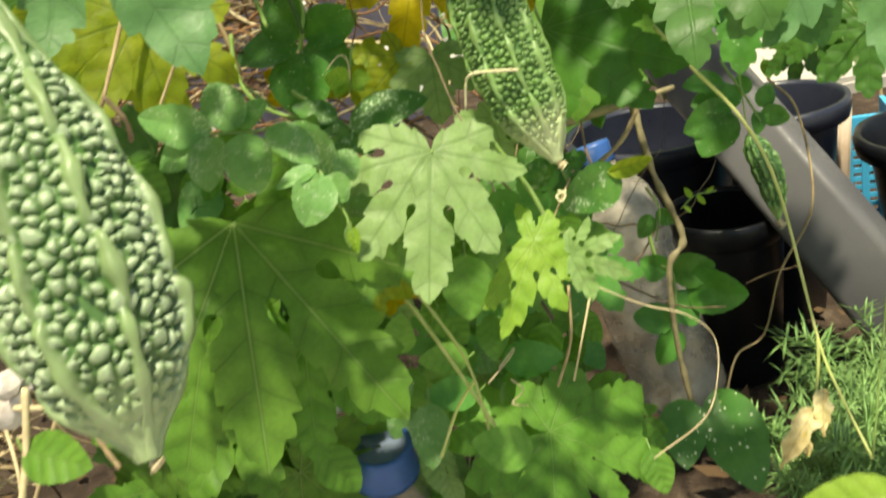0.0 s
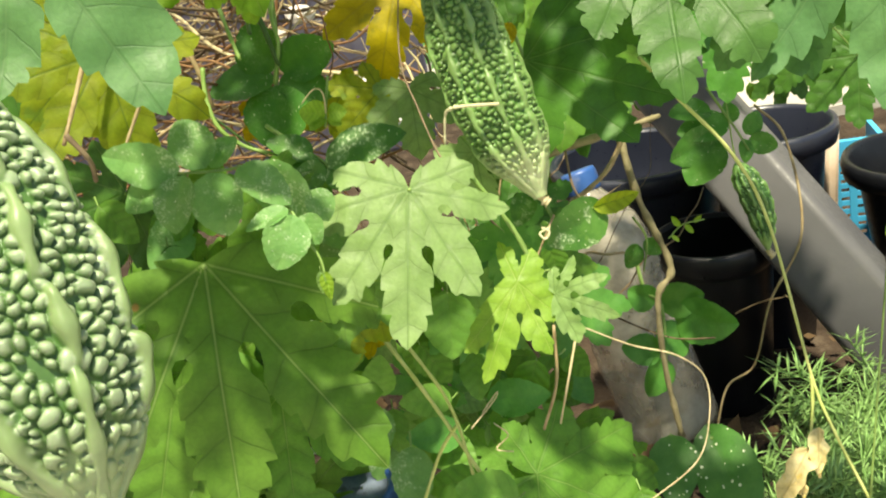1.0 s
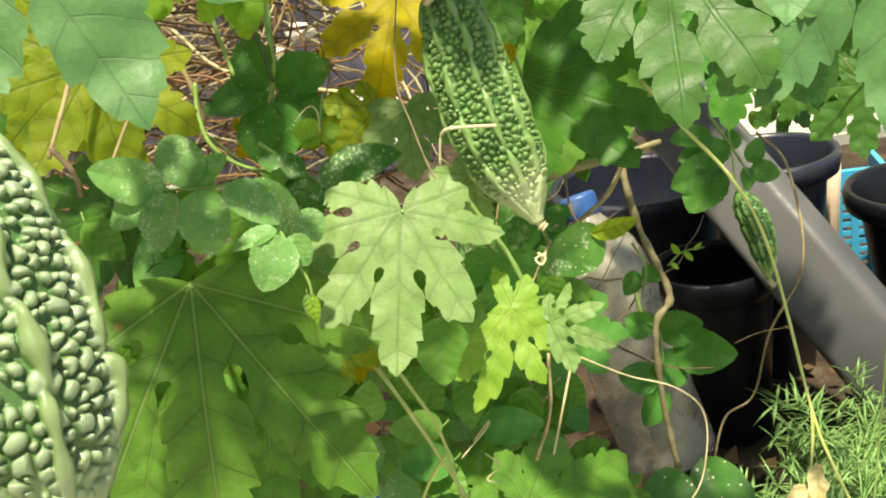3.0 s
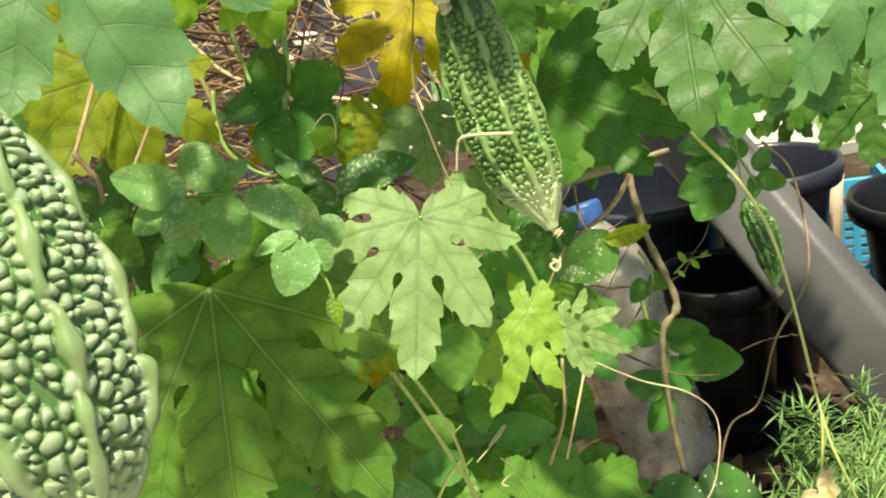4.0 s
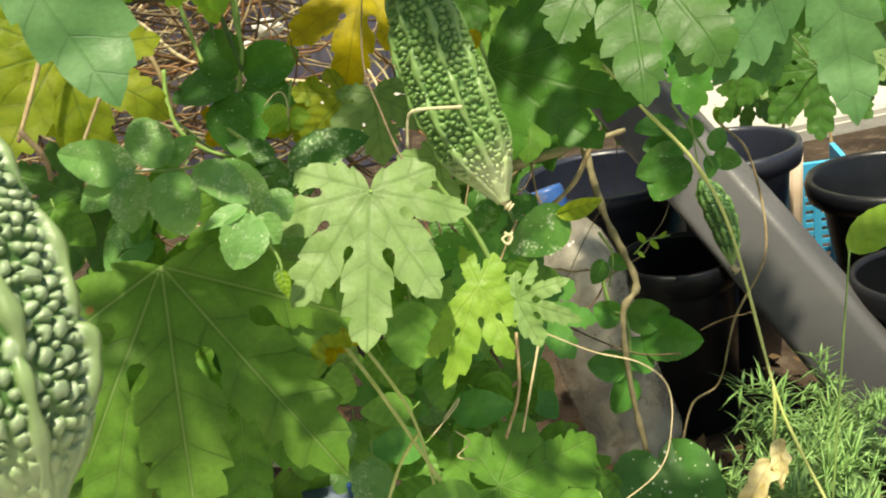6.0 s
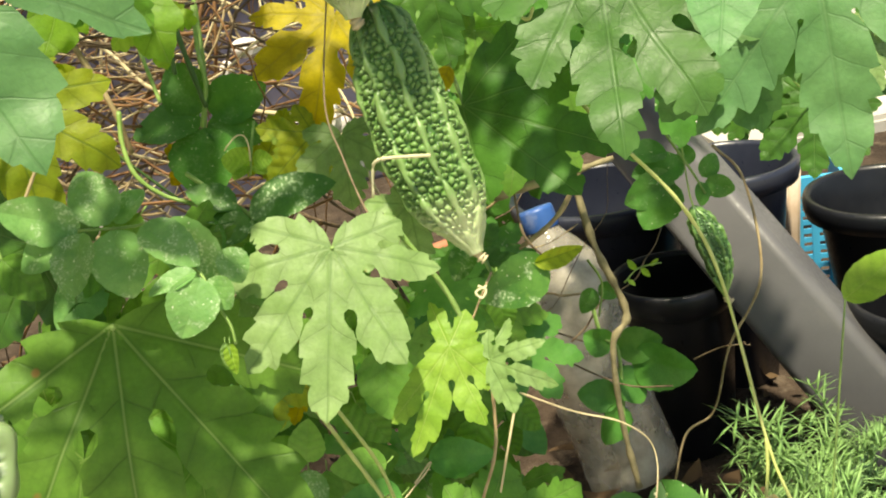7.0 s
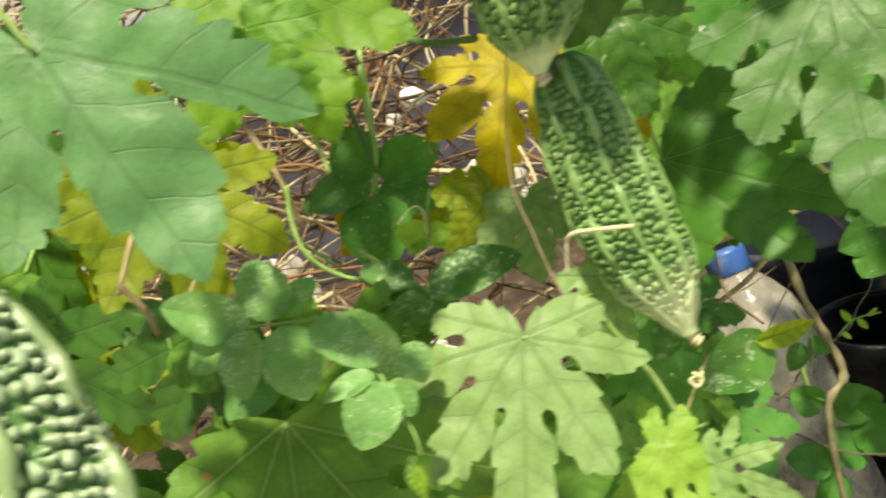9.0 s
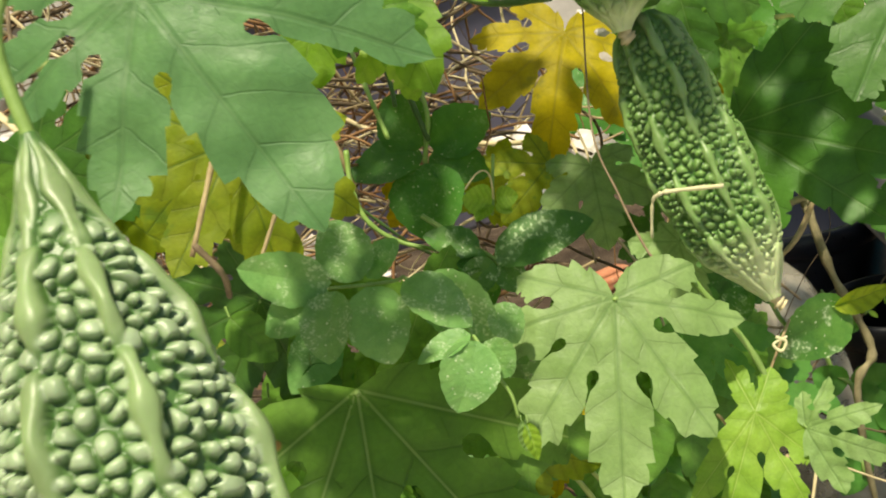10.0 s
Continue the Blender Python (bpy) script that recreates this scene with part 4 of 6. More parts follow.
# ---- dry vine tangle ----
def tangle(name, low, high, count, r, colours, seed, label, span=(0.10, 0.26), gaps=()):
    gaps = [Vector(g) for g in gaps]
    for colour, share in colours:
        rng = random.Random(seed + len(colour))
        verts, faces = [], []
        for _ in range(int(count * share)):
            p = Vector([rng.uniform(a, b) for a, b in zip(low, high)])
            a = rng.uniform(-0.9, 0.9) + (math.pi if rng.random() < 0.5 else 0)
            way = Vector((math.cos(a), 0.35 * rng.uniform(-1, 1), math.sin(a) * 0.8 - 0.1)).normalized()
            line, size = [p.copy()], rng.uniform(*span)
            for k in range(7):
                way = (way + Vector([rng.uniform(-0.5, 0.5) for _ in range(3)])).normalized()
                p = p + way * size / 7
                line.append(p.copy())
            # Strands between a gap point and the sun are left out to light it.
            if max(q.x for q in line) > high[0] + 0.05 or any(((q - g) - SUN_WAY * (q - g).dot(SUN_WAY)).length < 0.02 and (q - g).dot(SUN_WAY) > 0.01 for q in line for g in gaps):
                continue
            rr = r * rng.choice((0.5, 0.7, 1.0, 1.0, 1.5))
            tube_geometry(spline(line, 3), rr, rr * 0.7, 5, verts, faces)
        tagged(new(name, mesh_from(name, verts, faces, STEM[colour])), label, "dry vines", kind="stuff")


tangle('dry_vines', (-0.3914, 0.5933, 0.3799), (0.0437, 1.0062, 0.6727), 1150, 0.0010, (('straw', 0.42), ('brown', 0.22), ('rust', 0.22), ('tan', 0.14)), 11, 'tangle of dry brown vine stems', gaps=((-0.1849, 0.7645, 0.4747), (-0.1865, 0.7552, 0.4487), (-0.0562, 0.8648, 0.4765), (0.0051, 0.7866, 0.4158), (-0.0132, 0.8397, 0.4129), (-0.1640, 0.7148, 0.3987), (-0.0023, 0.9000, 0.3886)))
tangle('dry_vines', (-0.0033, 0.6590, 0.2078), (0.2306, 0.8772, 0.2571), 26, 0.0009, (('straw', 0.6), ('brown', 0.4)), 31, 'thin dry stems by the bottle')
tangle('dry_vines', (-0.3120, 0.5691, 0.2174), (-0.2849, 0.6252, 0.4755), 210, 0.0010, (('straw', 0.5), ('brown', 0.2), ('tan', 0.3)), 47, 'dry stems low down beside the gourd')


def rubble(name, lumps, material, label, seed):
    """Pale lumps standing in for sunlit gleams between the stems, joined: (place, size) each."""
    rng = random.Random(seed)
    bm = bmesh.new()
    for place, size in lumps:
        got = bmesh.ops.create_icosphere(bm, subdivisions=2, radius=size / 2)["verts"]
        shape = [rng.uniform(0.5, 1.2) for _ in range(3)]
        for v in got:
            k = 1 + 0.45 * noise.noise(v.co * (1.6 / size) + Vector(place) * 30)
            v.co = Vector(place) + Vector([c * f * k for c, f in zip(v.co, shape)])
    me = bpy.data.meshes.new(name)
    bm.to_mesh(me)
    bm.free()
    me.materials.append(material)
    return tagged(new(name, me), label, "rubble", kind="stuff")


# Pale lumps drawn where sunlit ground gleams through the dry vines.
rubble('pale_rubble', [
    ((-0.1849, 0.7645, 0.4747), 0.016),
    ((-0.0562, 0.8648, 0.4765), 0.030),
    ((-0.1640, 0.7148, 0.3987), 0.030),
    ((-0.3613, 0.7818, 0.4970), 0.050),
    ((-0.3472, 0.7054, 0.4051), 0.030),
    ((-0.1506, 0.7484, 0.3756), 0.026),
    ((0.0587, 0.7577, 0.4914), 0.030),
    ((-0.0011, 0.7803, 0.4271), 0.032),
    ((-0.2488, 0.5036, 0.3316), 0.022),
    ((0.0410, 0.8111, 0.4005), 0.030)], STONE, 'pale lumps for sunlit ground gleaming through dry vines', 3)
rubble('pale_rubble', [
    ((-0.1865, 0.7552, 0.4487), 0.021),
    ((-0.0765, 0.8812, 0.4600), 0.022),
    ((-0.1978, 0.8095, 0.5979), 0.022),
    ((-0.3549, 0.8072, 0.5094), 0.040),
    ((-0.3636, 0.8795, 0.5907), 0.050),
    ((-0.1829, 0.7775, 0.3927), 0.020),
    ((0.0569, 0.7521, 0.4753), 0.026),
    ((0.0051, 0.7866, 0.4158), 0.024),
    ((-0.2591, 0.5020, 0.3258), 0.026),
    ((-0.0831, 0.5352, 0.2662), 0.010)], STONE, 'pale lumps for sunlit ground gleaming through dry vines', 4)
rubble('pale_rubble', [
    ((-0.2051, 0.7759, 0.4442), 0.012),
    ((-0.0314, 0.8125, 0.3938), 0.020),
    ((-0.1598, 0.7536, 0.3890), 0.034),
    ((-0.3729, 0.7692, 0.4603), 0.050),
    ((-0.3777, 0.8441, 0.5493), 0.040),
    ((-0.0969, 0.8929, 0.5486), 0.030),
    ((0.0556, 0.7656, 0.4832), 0.024),
    ((-0.2439, 0.4881, 0.3485), 0.026),
    ((-0.0132, 0.8397, 0.4129), 0.040),
    ((-0.0681, 0.5652, 0.2335), 0.018)], STONE, 'pale lumps for sunlit ground gleaming through dry vines', 5)


# ---- fern clump ----
FERN = plain_material("fern_needle", (0.17, 0.33, 0.09), (0.27, 0.45, 0.15), 60.0, 0.5, 0.2, 0.0003)


def fern(place, seed, stems, reach, label):
    """Arching fronds with stars of long flat needles at their nodes."""
    rng = random.Random(seed)
    top = thing("asparagus_fern", place, label, "fern", "fern clumps")
    for i in range(stems):
        a = rng.random() * 6.283
        out = reach * rng.uniform(0.35, 1.0)
        high = rng.uniform(0.04, 0.115)
        line = spline([(0, 0, 0), (out * 0.35 * math.cos(a), out * 0.35 * math.sin(a), high * 0.8), (out * math.cos(a), out * math.sin(a), high)], 9)
        verts, faces = tube_geometry(line, 0.0008, 0.0004, 5)
        for p in line[5::2]:
            for k in range(rng.randint(6, 9)):
                d = Vector((rng.uniform(-1, 1), rng.uniform(-1, 1), rng.uniform(-0.3, 1))).normalized()
                size = rng.uniform(0.014, 0.030)
                side = d.cross(Vector((0.3, 0.2, 0.9))).normalized() * 0.0010
                up = d.cross(side).normalized() * 0.0004
                f = len(verts)
                bow = Vector((0, 0, -0.10 * size))
                verts += [p + side * 0.5, p - side * 0.5, p + up, p + d * size * 0.5 + side * 1.3, p + d * size * 0.5 - side * 1.3, p + d * size * 0.5 + up * 1.3, p + d * size + bow]
                faces += [(f, f + 3, f + 5, f + 2), (f + 1, f + 2, f + 5, f + 4), (f, f + 1, f + 4, f + 3), (f + 3, f + 6, f + 5), (f + 4, f + 5, f + 6), (f + 3, f + 4, f + 6)]
        part("frond", mesh_from("frond", verts, faces, FERN), top)
    return top


fern((0.2822, 0.6336, 0.0699), 50, 10, 0.06, 'feathery light green asparagus fern')
fern((0.2791, 0.5745, 0.0826), 51, 10, 0.07, 'feathery light green asparagus fern')
fern((0.2281, 0.5566, 0.0845), 52, 7, 0.05, 'feathery light green asparagus fern')
fern((0.3332, 0.6674, 0.0530), 53, 11, 0.07, 'feathery light green asparagus fern')
fern((0.2271, 0.5004, 0.1056), 54, 11, 0.06, 'feathery light green asparagus fern')
fern((0.2626, 0.6430, 0.0341), 55, 6, 0.04, 'feathery light green asparagus fern')
fern((0.2151, 0.5891, 0.0546), 57, 6, 0.04, 'feathery light green asparagus fern')


# ---- undergrowth ----
def undergrowth(low, high, count, seed, colours, size=(0.03, 0.07), lobed=0.6, label="green leaf deep in the undergrowth", hang=0.75):
    rng = random.Random(seed)
    for i in range(count):
        p = Vector([rng.uniform(a, b) for a, b in zip(low, high)])
        way = Vector((rng.uniform(-0.8, 0.8), rng.uniform(-0.5, 0.1), -hang + rng.uniform(-0.3, 0.5))).normalized() * rng.uniform(*size)
        facing = (rng.uniform(-0.5, 0.5), -0.8, rng.uniform(0.1, 0.9))
        colour = rng.choice(colours)
        if rng.random() < lobed:
            gourd_leaf(p, p + way, colour, 300 + i % 7, label, EVEN, 0.6, facing=facing, rows=7, group="undergrowth leaves")
        else:
            oval_leaf(p, p + way * 0.7, 0.7, colour, 400 + i % 6, label, facing=facing, group="undergrowth leaves")


undergrowth((-0.2083, 0.4981, 0.2121), (-0.0781, 0.5580, 0.3815), 46, 71, ('mid', 'olive', 'deep'))
undergrowth((-0.0502, 0.4775, 0.1811), (0.0313, 0.5624, 0.3473), 40, 72, ('brightened', 'mid', 'brightened', 'speckled', 'pale'), (0.03, 0.05), 0.2)
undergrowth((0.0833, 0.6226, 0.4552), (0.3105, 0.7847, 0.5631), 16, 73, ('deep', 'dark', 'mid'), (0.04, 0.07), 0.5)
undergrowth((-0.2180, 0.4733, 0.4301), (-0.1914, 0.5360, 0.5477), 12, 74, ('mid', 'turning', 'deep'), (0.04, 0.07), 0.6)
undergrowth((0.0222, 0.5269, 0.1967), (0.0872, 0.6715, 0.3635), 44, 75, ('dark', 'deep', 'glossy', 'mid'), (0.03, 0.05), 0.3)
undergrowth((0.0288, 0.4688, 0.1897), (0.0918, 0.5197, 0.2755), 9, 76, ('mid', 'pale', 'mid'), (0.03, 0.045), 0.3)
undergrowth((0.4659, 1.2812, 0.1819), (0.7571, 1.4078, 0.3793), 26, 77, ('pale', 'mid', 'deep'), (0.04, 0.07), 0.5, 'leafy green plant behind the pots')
# Two clumps of dark greens added to darken the gaps, standing in for shade.
undergrowth((0.0800, 1.2600, 0.1500), (0.4200, 1.3400, 0.4200), 26, 82, ('deep', 'dark'), (0.06, 0.09), 0.5, 'dark leaves added behind the pots to stand in for shade')
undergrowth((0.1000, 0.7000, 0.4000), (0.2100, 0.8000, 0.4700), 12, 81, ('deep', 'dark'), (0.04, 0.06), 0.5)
undergrowth((-0.0192, 0.4844, 0.2967), (0.0597, 0.5387, 0.4005), 20, 78, ('brightened', 'mid', 'glossy'), (0.03, 0.05), 0.4)
undergrowth((-0.1211, 0.4371, 0.3938), (-0.0371, 0.4832, 0.4613), 22, 79, ('deep', 'speckled', 'dark', 'mid'), (0.03, 0.045), 0.35)
undergrowth((-0.1411, 0.4490, 0.4040), (-0.1204, 0.4910, 0.4619), 10, 80, ('deep', 'mid', 'dark'), (0.03, 0.05), 0.5)


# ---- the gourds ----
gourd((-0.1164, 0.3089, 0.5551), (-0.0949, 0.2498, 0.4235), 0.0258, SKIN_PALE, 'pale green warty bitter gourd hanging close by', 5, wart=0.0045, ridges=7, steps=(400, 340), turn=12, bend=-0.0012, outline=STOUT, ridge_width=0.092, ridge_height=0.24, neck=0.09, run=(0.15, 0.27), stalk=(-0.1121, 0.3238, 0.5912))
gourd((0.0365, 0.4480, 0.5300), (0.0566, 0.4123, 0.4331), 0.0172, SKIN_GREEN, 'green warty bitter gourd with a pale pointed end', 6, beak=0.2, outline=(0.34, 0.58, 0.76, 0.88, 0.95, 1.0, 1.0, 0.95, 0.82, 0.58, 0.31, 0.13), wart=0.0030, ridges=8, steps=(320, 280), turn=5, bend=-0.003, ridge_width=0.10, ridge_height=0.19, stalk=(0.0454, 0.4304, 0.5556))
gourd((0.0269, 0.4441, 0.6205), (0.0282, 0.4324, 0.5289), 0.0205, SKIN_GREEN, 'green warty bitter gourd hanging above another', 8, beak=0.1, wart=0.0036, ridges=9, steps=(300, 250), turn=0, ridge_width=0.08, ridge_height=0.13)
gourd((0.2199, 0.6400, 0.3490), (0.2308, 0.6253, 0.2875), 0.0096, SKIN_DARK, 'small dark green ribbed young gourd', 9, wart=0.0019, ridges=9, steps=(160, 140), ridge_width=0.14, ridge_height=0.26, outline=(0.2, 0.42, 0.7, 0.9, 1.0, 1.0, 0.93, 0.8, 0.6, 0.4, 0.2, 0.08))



# the large leaves of the bitter gourd
gourd_leaf((-0.0869, 0.4114, 0.4361), (-0.0925, 0.3639, 0.3358), 'olive', 1, 'large green bitter gourd leaf with insect holes, hanging among vines', gap=6, cup=0.06, droop=0.06, lobes=((-67.5, 0.77), (-33.1, 1.037), (0, 1.0), (27.2, 0.754), (59.6, 0.508)), teeth=4, notch=((-55.0, 0.50), (-18.0, 0.54), (19.0, 0.50), (46.7, 0.40)), stalk=(-0.0985, 0.4767, 0.3900), facing=(0.1826, -0.8954, 0.4062))
gourd_leaf((0.0031, 0.3874, 0.4566), (-0.0097, 0.3478, 0.4097), 'pale', 2, 'pale green deeply lobed bitter gourd leaf on the vine', teeth=3, gap=6, cup=0.1, lobes=((-114.9, 0.44), (-81.4, 0.638), (-32.9, 0.808), (0, 1.0), (32.3, 0.85), (74.5, 0.633), (107.0, 0.497)), notch=((-95.3, 0.372), (-58.8, 0.331), (-16.1, 0.565), (17.2, 0.558), (51.0, 0.468), (88.6, 0.428)), stalk=(0.0278, 0.4254, 0.4504), facing=(-0.0242, -0.9444, 0.3279))
gourd_leaf((0.0374, 0.3809, 0.4110), (0.0163, 0.3591, 0.3828), 'lime', 3, 'young lime-green lobed gourd leaf near the tendrils', gap=5, lobes=((-175.3, 0.385), (-69.6, 0.531), (-44.0, 0.764), (0, 1.0), (19.1, 0.839), (138.7, 0.464)), notch=((-122.5, 0.252), (-52.7, 0.459), (-22.1, 0.464), (7.2, 0.616), (97.1, 0.129)), stalk=(0.0548, 0.4066, 0.4022), facing=(-0.0989, -0.9090, 0.4048))
gourd_leaf((0.0506, 0.3759, 0.4049), (0.0693, 0.3553, 0.4006), 'pale', 4, 'small pale young gourd leaf with narrow lobes', gap=10, lobes=((-114.5, 0.408), (-84.4, 0.612), (-35.5, 0.85), (0, 1.0), (42.5, 0.792)), notch=((-90.8, 0.282), (-53.0, 0.305), (-13.7, 0.411), (18.0, 0.489)), stalk=(0.0489, 0.3876, 0.4077), facing=(-0.1830, -0.9017, 0.3917))
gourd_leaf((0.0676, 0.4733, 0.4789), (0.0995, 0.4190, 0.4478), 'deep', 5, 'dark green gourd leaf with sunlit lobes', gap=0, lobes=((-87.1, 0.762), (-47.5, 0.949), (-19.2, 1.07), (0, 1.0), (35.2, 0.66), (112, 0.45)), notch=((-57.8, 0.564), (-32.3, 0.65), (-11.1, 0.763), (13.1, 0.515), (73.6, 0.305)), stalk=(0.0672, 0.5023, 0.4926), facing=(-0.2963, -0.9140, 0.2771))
gourd_leaf((0.1194, 0.4143, 0.5365), (0.1069, 0.3614, 0.4762), 'cool', 6, 'broad green gourd leaf with round gaps between its lobes', teeth=4, gap=6, cup=0.08, lobes=((-92, 0.30), (-52.9, 0.848), (-23.6, 0.903), (0, 1.0), (31.3, 0.691), (76.1, 0.562), (107.7, 0.23)), notch=((-80.0, 0.24), (-39.3, 0.667), (-9.8, 0.672), (20.2, 0.52), (52.8, 0.486), (90.5, 0.379)), stalk=(0.1365, 0.4215, 0.5443), facing=(-0.2199, -0.9404, 0.2594))
gourd_leaf((0.1825, 0.3750, 0.5251), (0.1744, 0.3415, 0.4605), 'blue', 7, 'bluish green gourd leaf hanging from above', teeth=4, lobes=EVEN, notch=0.42, gap=3, facing=(-0.4296, -0.8767, 0.2164))
gourd_leaf((0.1711, 0.4003, 0.5200), (0.1595, 0.3738, 0.4740), 'blue', 17, 'bluish green gourd leaf overlapping its neighbour', teeth=4, lobes=EVEN, notch=0.45, gap=4, facing=(-0.3727, -0.9074, 0.1941))
gourd_leaf((-0.0952, 0.3450, 0.5787), (-0.0638, 0.3162, 0.5180), 'blue', 8, 'large bluish green gourd leaf close to the hanging gourd', teeth=4, gap=5, cup=0.06, droop=0.05, lobes=((-135, 0.5), (-95, 0.75), (-39.9, 0.976), (0, 1.0), (41.7, 0.763), (84.6, 0.603), (95, 0.7), (135, 0.5)), notch=((-115.0, 0.344), (-67.5, 0.475), (-32.5, 0.513), (19.8, 0.409), (65.6, 0.338), (89.8, 0.358), (115.0, 0.33)), stalk=(-0.1078, 0.3487, 0.6019), facing=(0.1952, -0.9763, 0.0938))
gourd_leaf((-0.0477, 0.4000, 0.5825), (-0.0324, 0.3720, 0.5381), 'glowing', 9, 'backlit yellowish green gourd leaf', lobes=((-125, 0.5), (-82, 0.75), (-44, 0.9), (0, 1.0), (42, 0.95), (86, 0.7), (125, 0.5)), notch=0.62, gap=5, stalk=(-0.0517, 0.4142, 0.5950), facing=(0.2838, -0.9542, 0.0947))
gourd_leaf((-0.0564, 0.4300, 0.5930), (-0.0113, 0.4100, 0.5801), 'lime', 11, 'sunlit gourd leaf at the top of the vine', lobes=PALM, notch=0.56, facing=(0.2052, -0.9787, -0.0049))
gourd_leaf((0.0728, 0.4660, 0.5699), (0.0412, 0.4644, 0.5312), 'cool', 12, 'pale gourd leaf tipped with sunlight beside a stalk', lobes=TRI, notch=0.6, facing=(-0.0328, -0.9947, 0.0979))
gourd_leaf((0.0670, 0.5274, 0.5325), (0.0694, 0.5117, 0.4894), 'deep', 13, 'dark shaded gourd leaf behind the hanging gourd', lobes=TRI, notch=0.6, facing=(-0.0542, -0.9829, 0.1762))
gourd_leaf((0.0839, 0.5261, 0.5020), (0.0579, 0.5118, 0.4880), 'mid', 14, 'sunlit pale leaf behind the hanging gourd', lobes=TRI, notch=0.6, facing=(-0.0601, -0.9755, 0.2118))
gourd_leaf((0.0202, 0.5466, 0.5200), (-0.0013, 0.5056, 0.4768), 'yellow', 15, 'yellowed gourd leaf hanging among dry stems', lobes=PALM, notch=0.56, gap=7, cup=0.2, stalk_colour='lime', facing=(-0.0839, -0.9805, 0.1778))
gourd_leaf((-0.1060, 0.4302, 0.5260), (-0.0990, 0.4130, 0.4790), 'turning', 16, 'yellowing gourd leaf with green veins', lobes=EVEN, notch=0.58, gap=3, cup=0.08, stalk_colour='lime', spin=-10, facing=(0.2120, -0.9574, 0.1962))
gourd_leaf((-0.1087, 0.4459, 0.5318), (-0.1490, 0.4367, 0.5004), 'turning', 26, 'yellowing gourd leaf behind another', lobes=EVEN, notch=0.58, gap=3, facing=(0.2640, -0.9528, 0.1498))
gourd_leaf((-0.0212, 0.4369, 0.3864), (-0.0552, 0.4416, 0.3946), 'yellow', 18, 'yellow withering gourd leaf under the canopy', lobes=PALM, notch=0.56, spin=35, facing=(0.0557, -0.9307, 0.3616))
gourd_leaf((-0.0010, 0.5140, 0.4720), (-0.0263, 0.5039, 0.4540), 'turning', 19, 'yellow-green gourd leaf behind the leaflets', lobes=TRI, notch=0.6, facing=(0.1373, -0.9486, 0.2852))
gourd_leaf((0.0350, 0.4449, 0.4489), (0.0041, 0.4342, 0.4288), 'pale', 20, 'pale gourd leaf half hidden behind the hanging gourd', lobes=((0, 1.0), (50, 0.50), (-55, 0.80), (96, 0.26), (-108, 0.50)), notch=0.6, droop=0.05, facing=(0.0229, -0.9570, 0.2891))
gourd_leaf((-0.1234, 0.4361, 0.3693), (-0.1467, 0.4145, 0.3059), 'mid', 21, 'green gourd leaf under the large leaf', lobes=EVEN, notch=0.58, facing=(0.2518, -0.8556, 0.4523))
gourd_leaf((-0.0748, 0.4304, 0.3605), (-0.0798, 0.4116, 0.3076), 'mid', 22, 'dark green gourd leaf under the large leaf', lobes=EVEN, notch=0.58, facing=(0.1369, -0.8706, 0.4725))
gourd_leaf((-0.0315, 0.4160, 0.4156), (-0.0395, 0.4034, 0.3795), 'brightened', 32, 'green gourd leaf tucked under a paler one', lobes=TRI, notch=0.6, facing=(0.0533, -0.9272, 0.3707))
gourd_leaf((0.0368, 0.4643, 0.2641), (0.0988, 0.4931, 0.2644), 'mid', 23, 'green gourd leaf lying flat near the ground', teeth=4, gap=2, cup=0.06, lobes=((-95.9, 0.466), (-40.6, 0.662), (0, 1.0), (42.8, 1.144), (70.1, 1.085), (114.0, 1.026), (176.8, 0.82)), notch=((-69.8, 0.382), (-14.8, 0.567), (24.5, 0.864), (53.1, 0.584), (80.6, 0.531), (151.4, 0.547)), stalk=(0.0108, 0.4611, 0.2515), facing=(-0.1186, -0.8368, 0.5345))
oval_leaf((-0.0250, 0.5008, 0.2975), (0.0056, 0.4914, 0.3052), 0.75, 'brightened', 57, 'rounded green leaf near the ground', facing=(0.0172, -0.8792, 0.4761))
oval_leaf((0.0040, 0.4760, 0.2917), (-0.0260, 0.4696, 0.2992), 0.62, 'glossy', 58, 'rounded green leaf near the ground', facing=(0.0201, -0.8646, 0.5021))
oval_leaf((-0.0234, 0.4505, 0.3057), (-0.0279, 0.4304, 0.2787), 0.62, 'speckled', 59, 'smooth oval green leaf beside the lid', facing=(0.0492, -0.8448, 0.5328))
oval_leaf((-0.0305, 0.4843, 0.3098), (-0.0317, 0.4763, 0.2875), 0.60, 'brightened', 60, 'small oval green leaf near the ground', facing=(0.0563, -0.8693, 0.4911))
gourd_leaf((0.2021, 0.5809, 0.4646), (0.1907, 0.5629, 0.4128), 'dark', 24, 'small dark gourd leaf on the hanging vine', lobes=TRI, notch=0.6, gap=8, facing=(-0.3412, -0.9197, 0.1945))
gourd_leaf((0.2187, 0.5013, 0.4526), (0.2137, 0.4904, 0.4215), 'deep', 25, 'small dark lobed gourd leaf', lobes=EVEN, notch=0.58, gap=6, facing=(-0.4147, -0.8832, 0.2188))
gourd_leaf((0.2320, 0.4871, 0.4446), (0.2247, 0.4752, 0.4105), 'deep', 27, 'small dark lobed gourd leaf', lobes=EVEN, notch=0.58, gap=6, stalk=(0.1475, 0.4408, 0.5403), facing=(-0.4411, -0.8652, 0.2386))
gourd_leaf((0.1582, 0.3972, 0.5094), (0.1546, 0.3730, 0.4711), 'blue', 28, 'bluish green gourd leaf at the top of the vine', lobes=EVEN, notch=0.58, facing=(-0.4040, -0.9004, 0.1615))
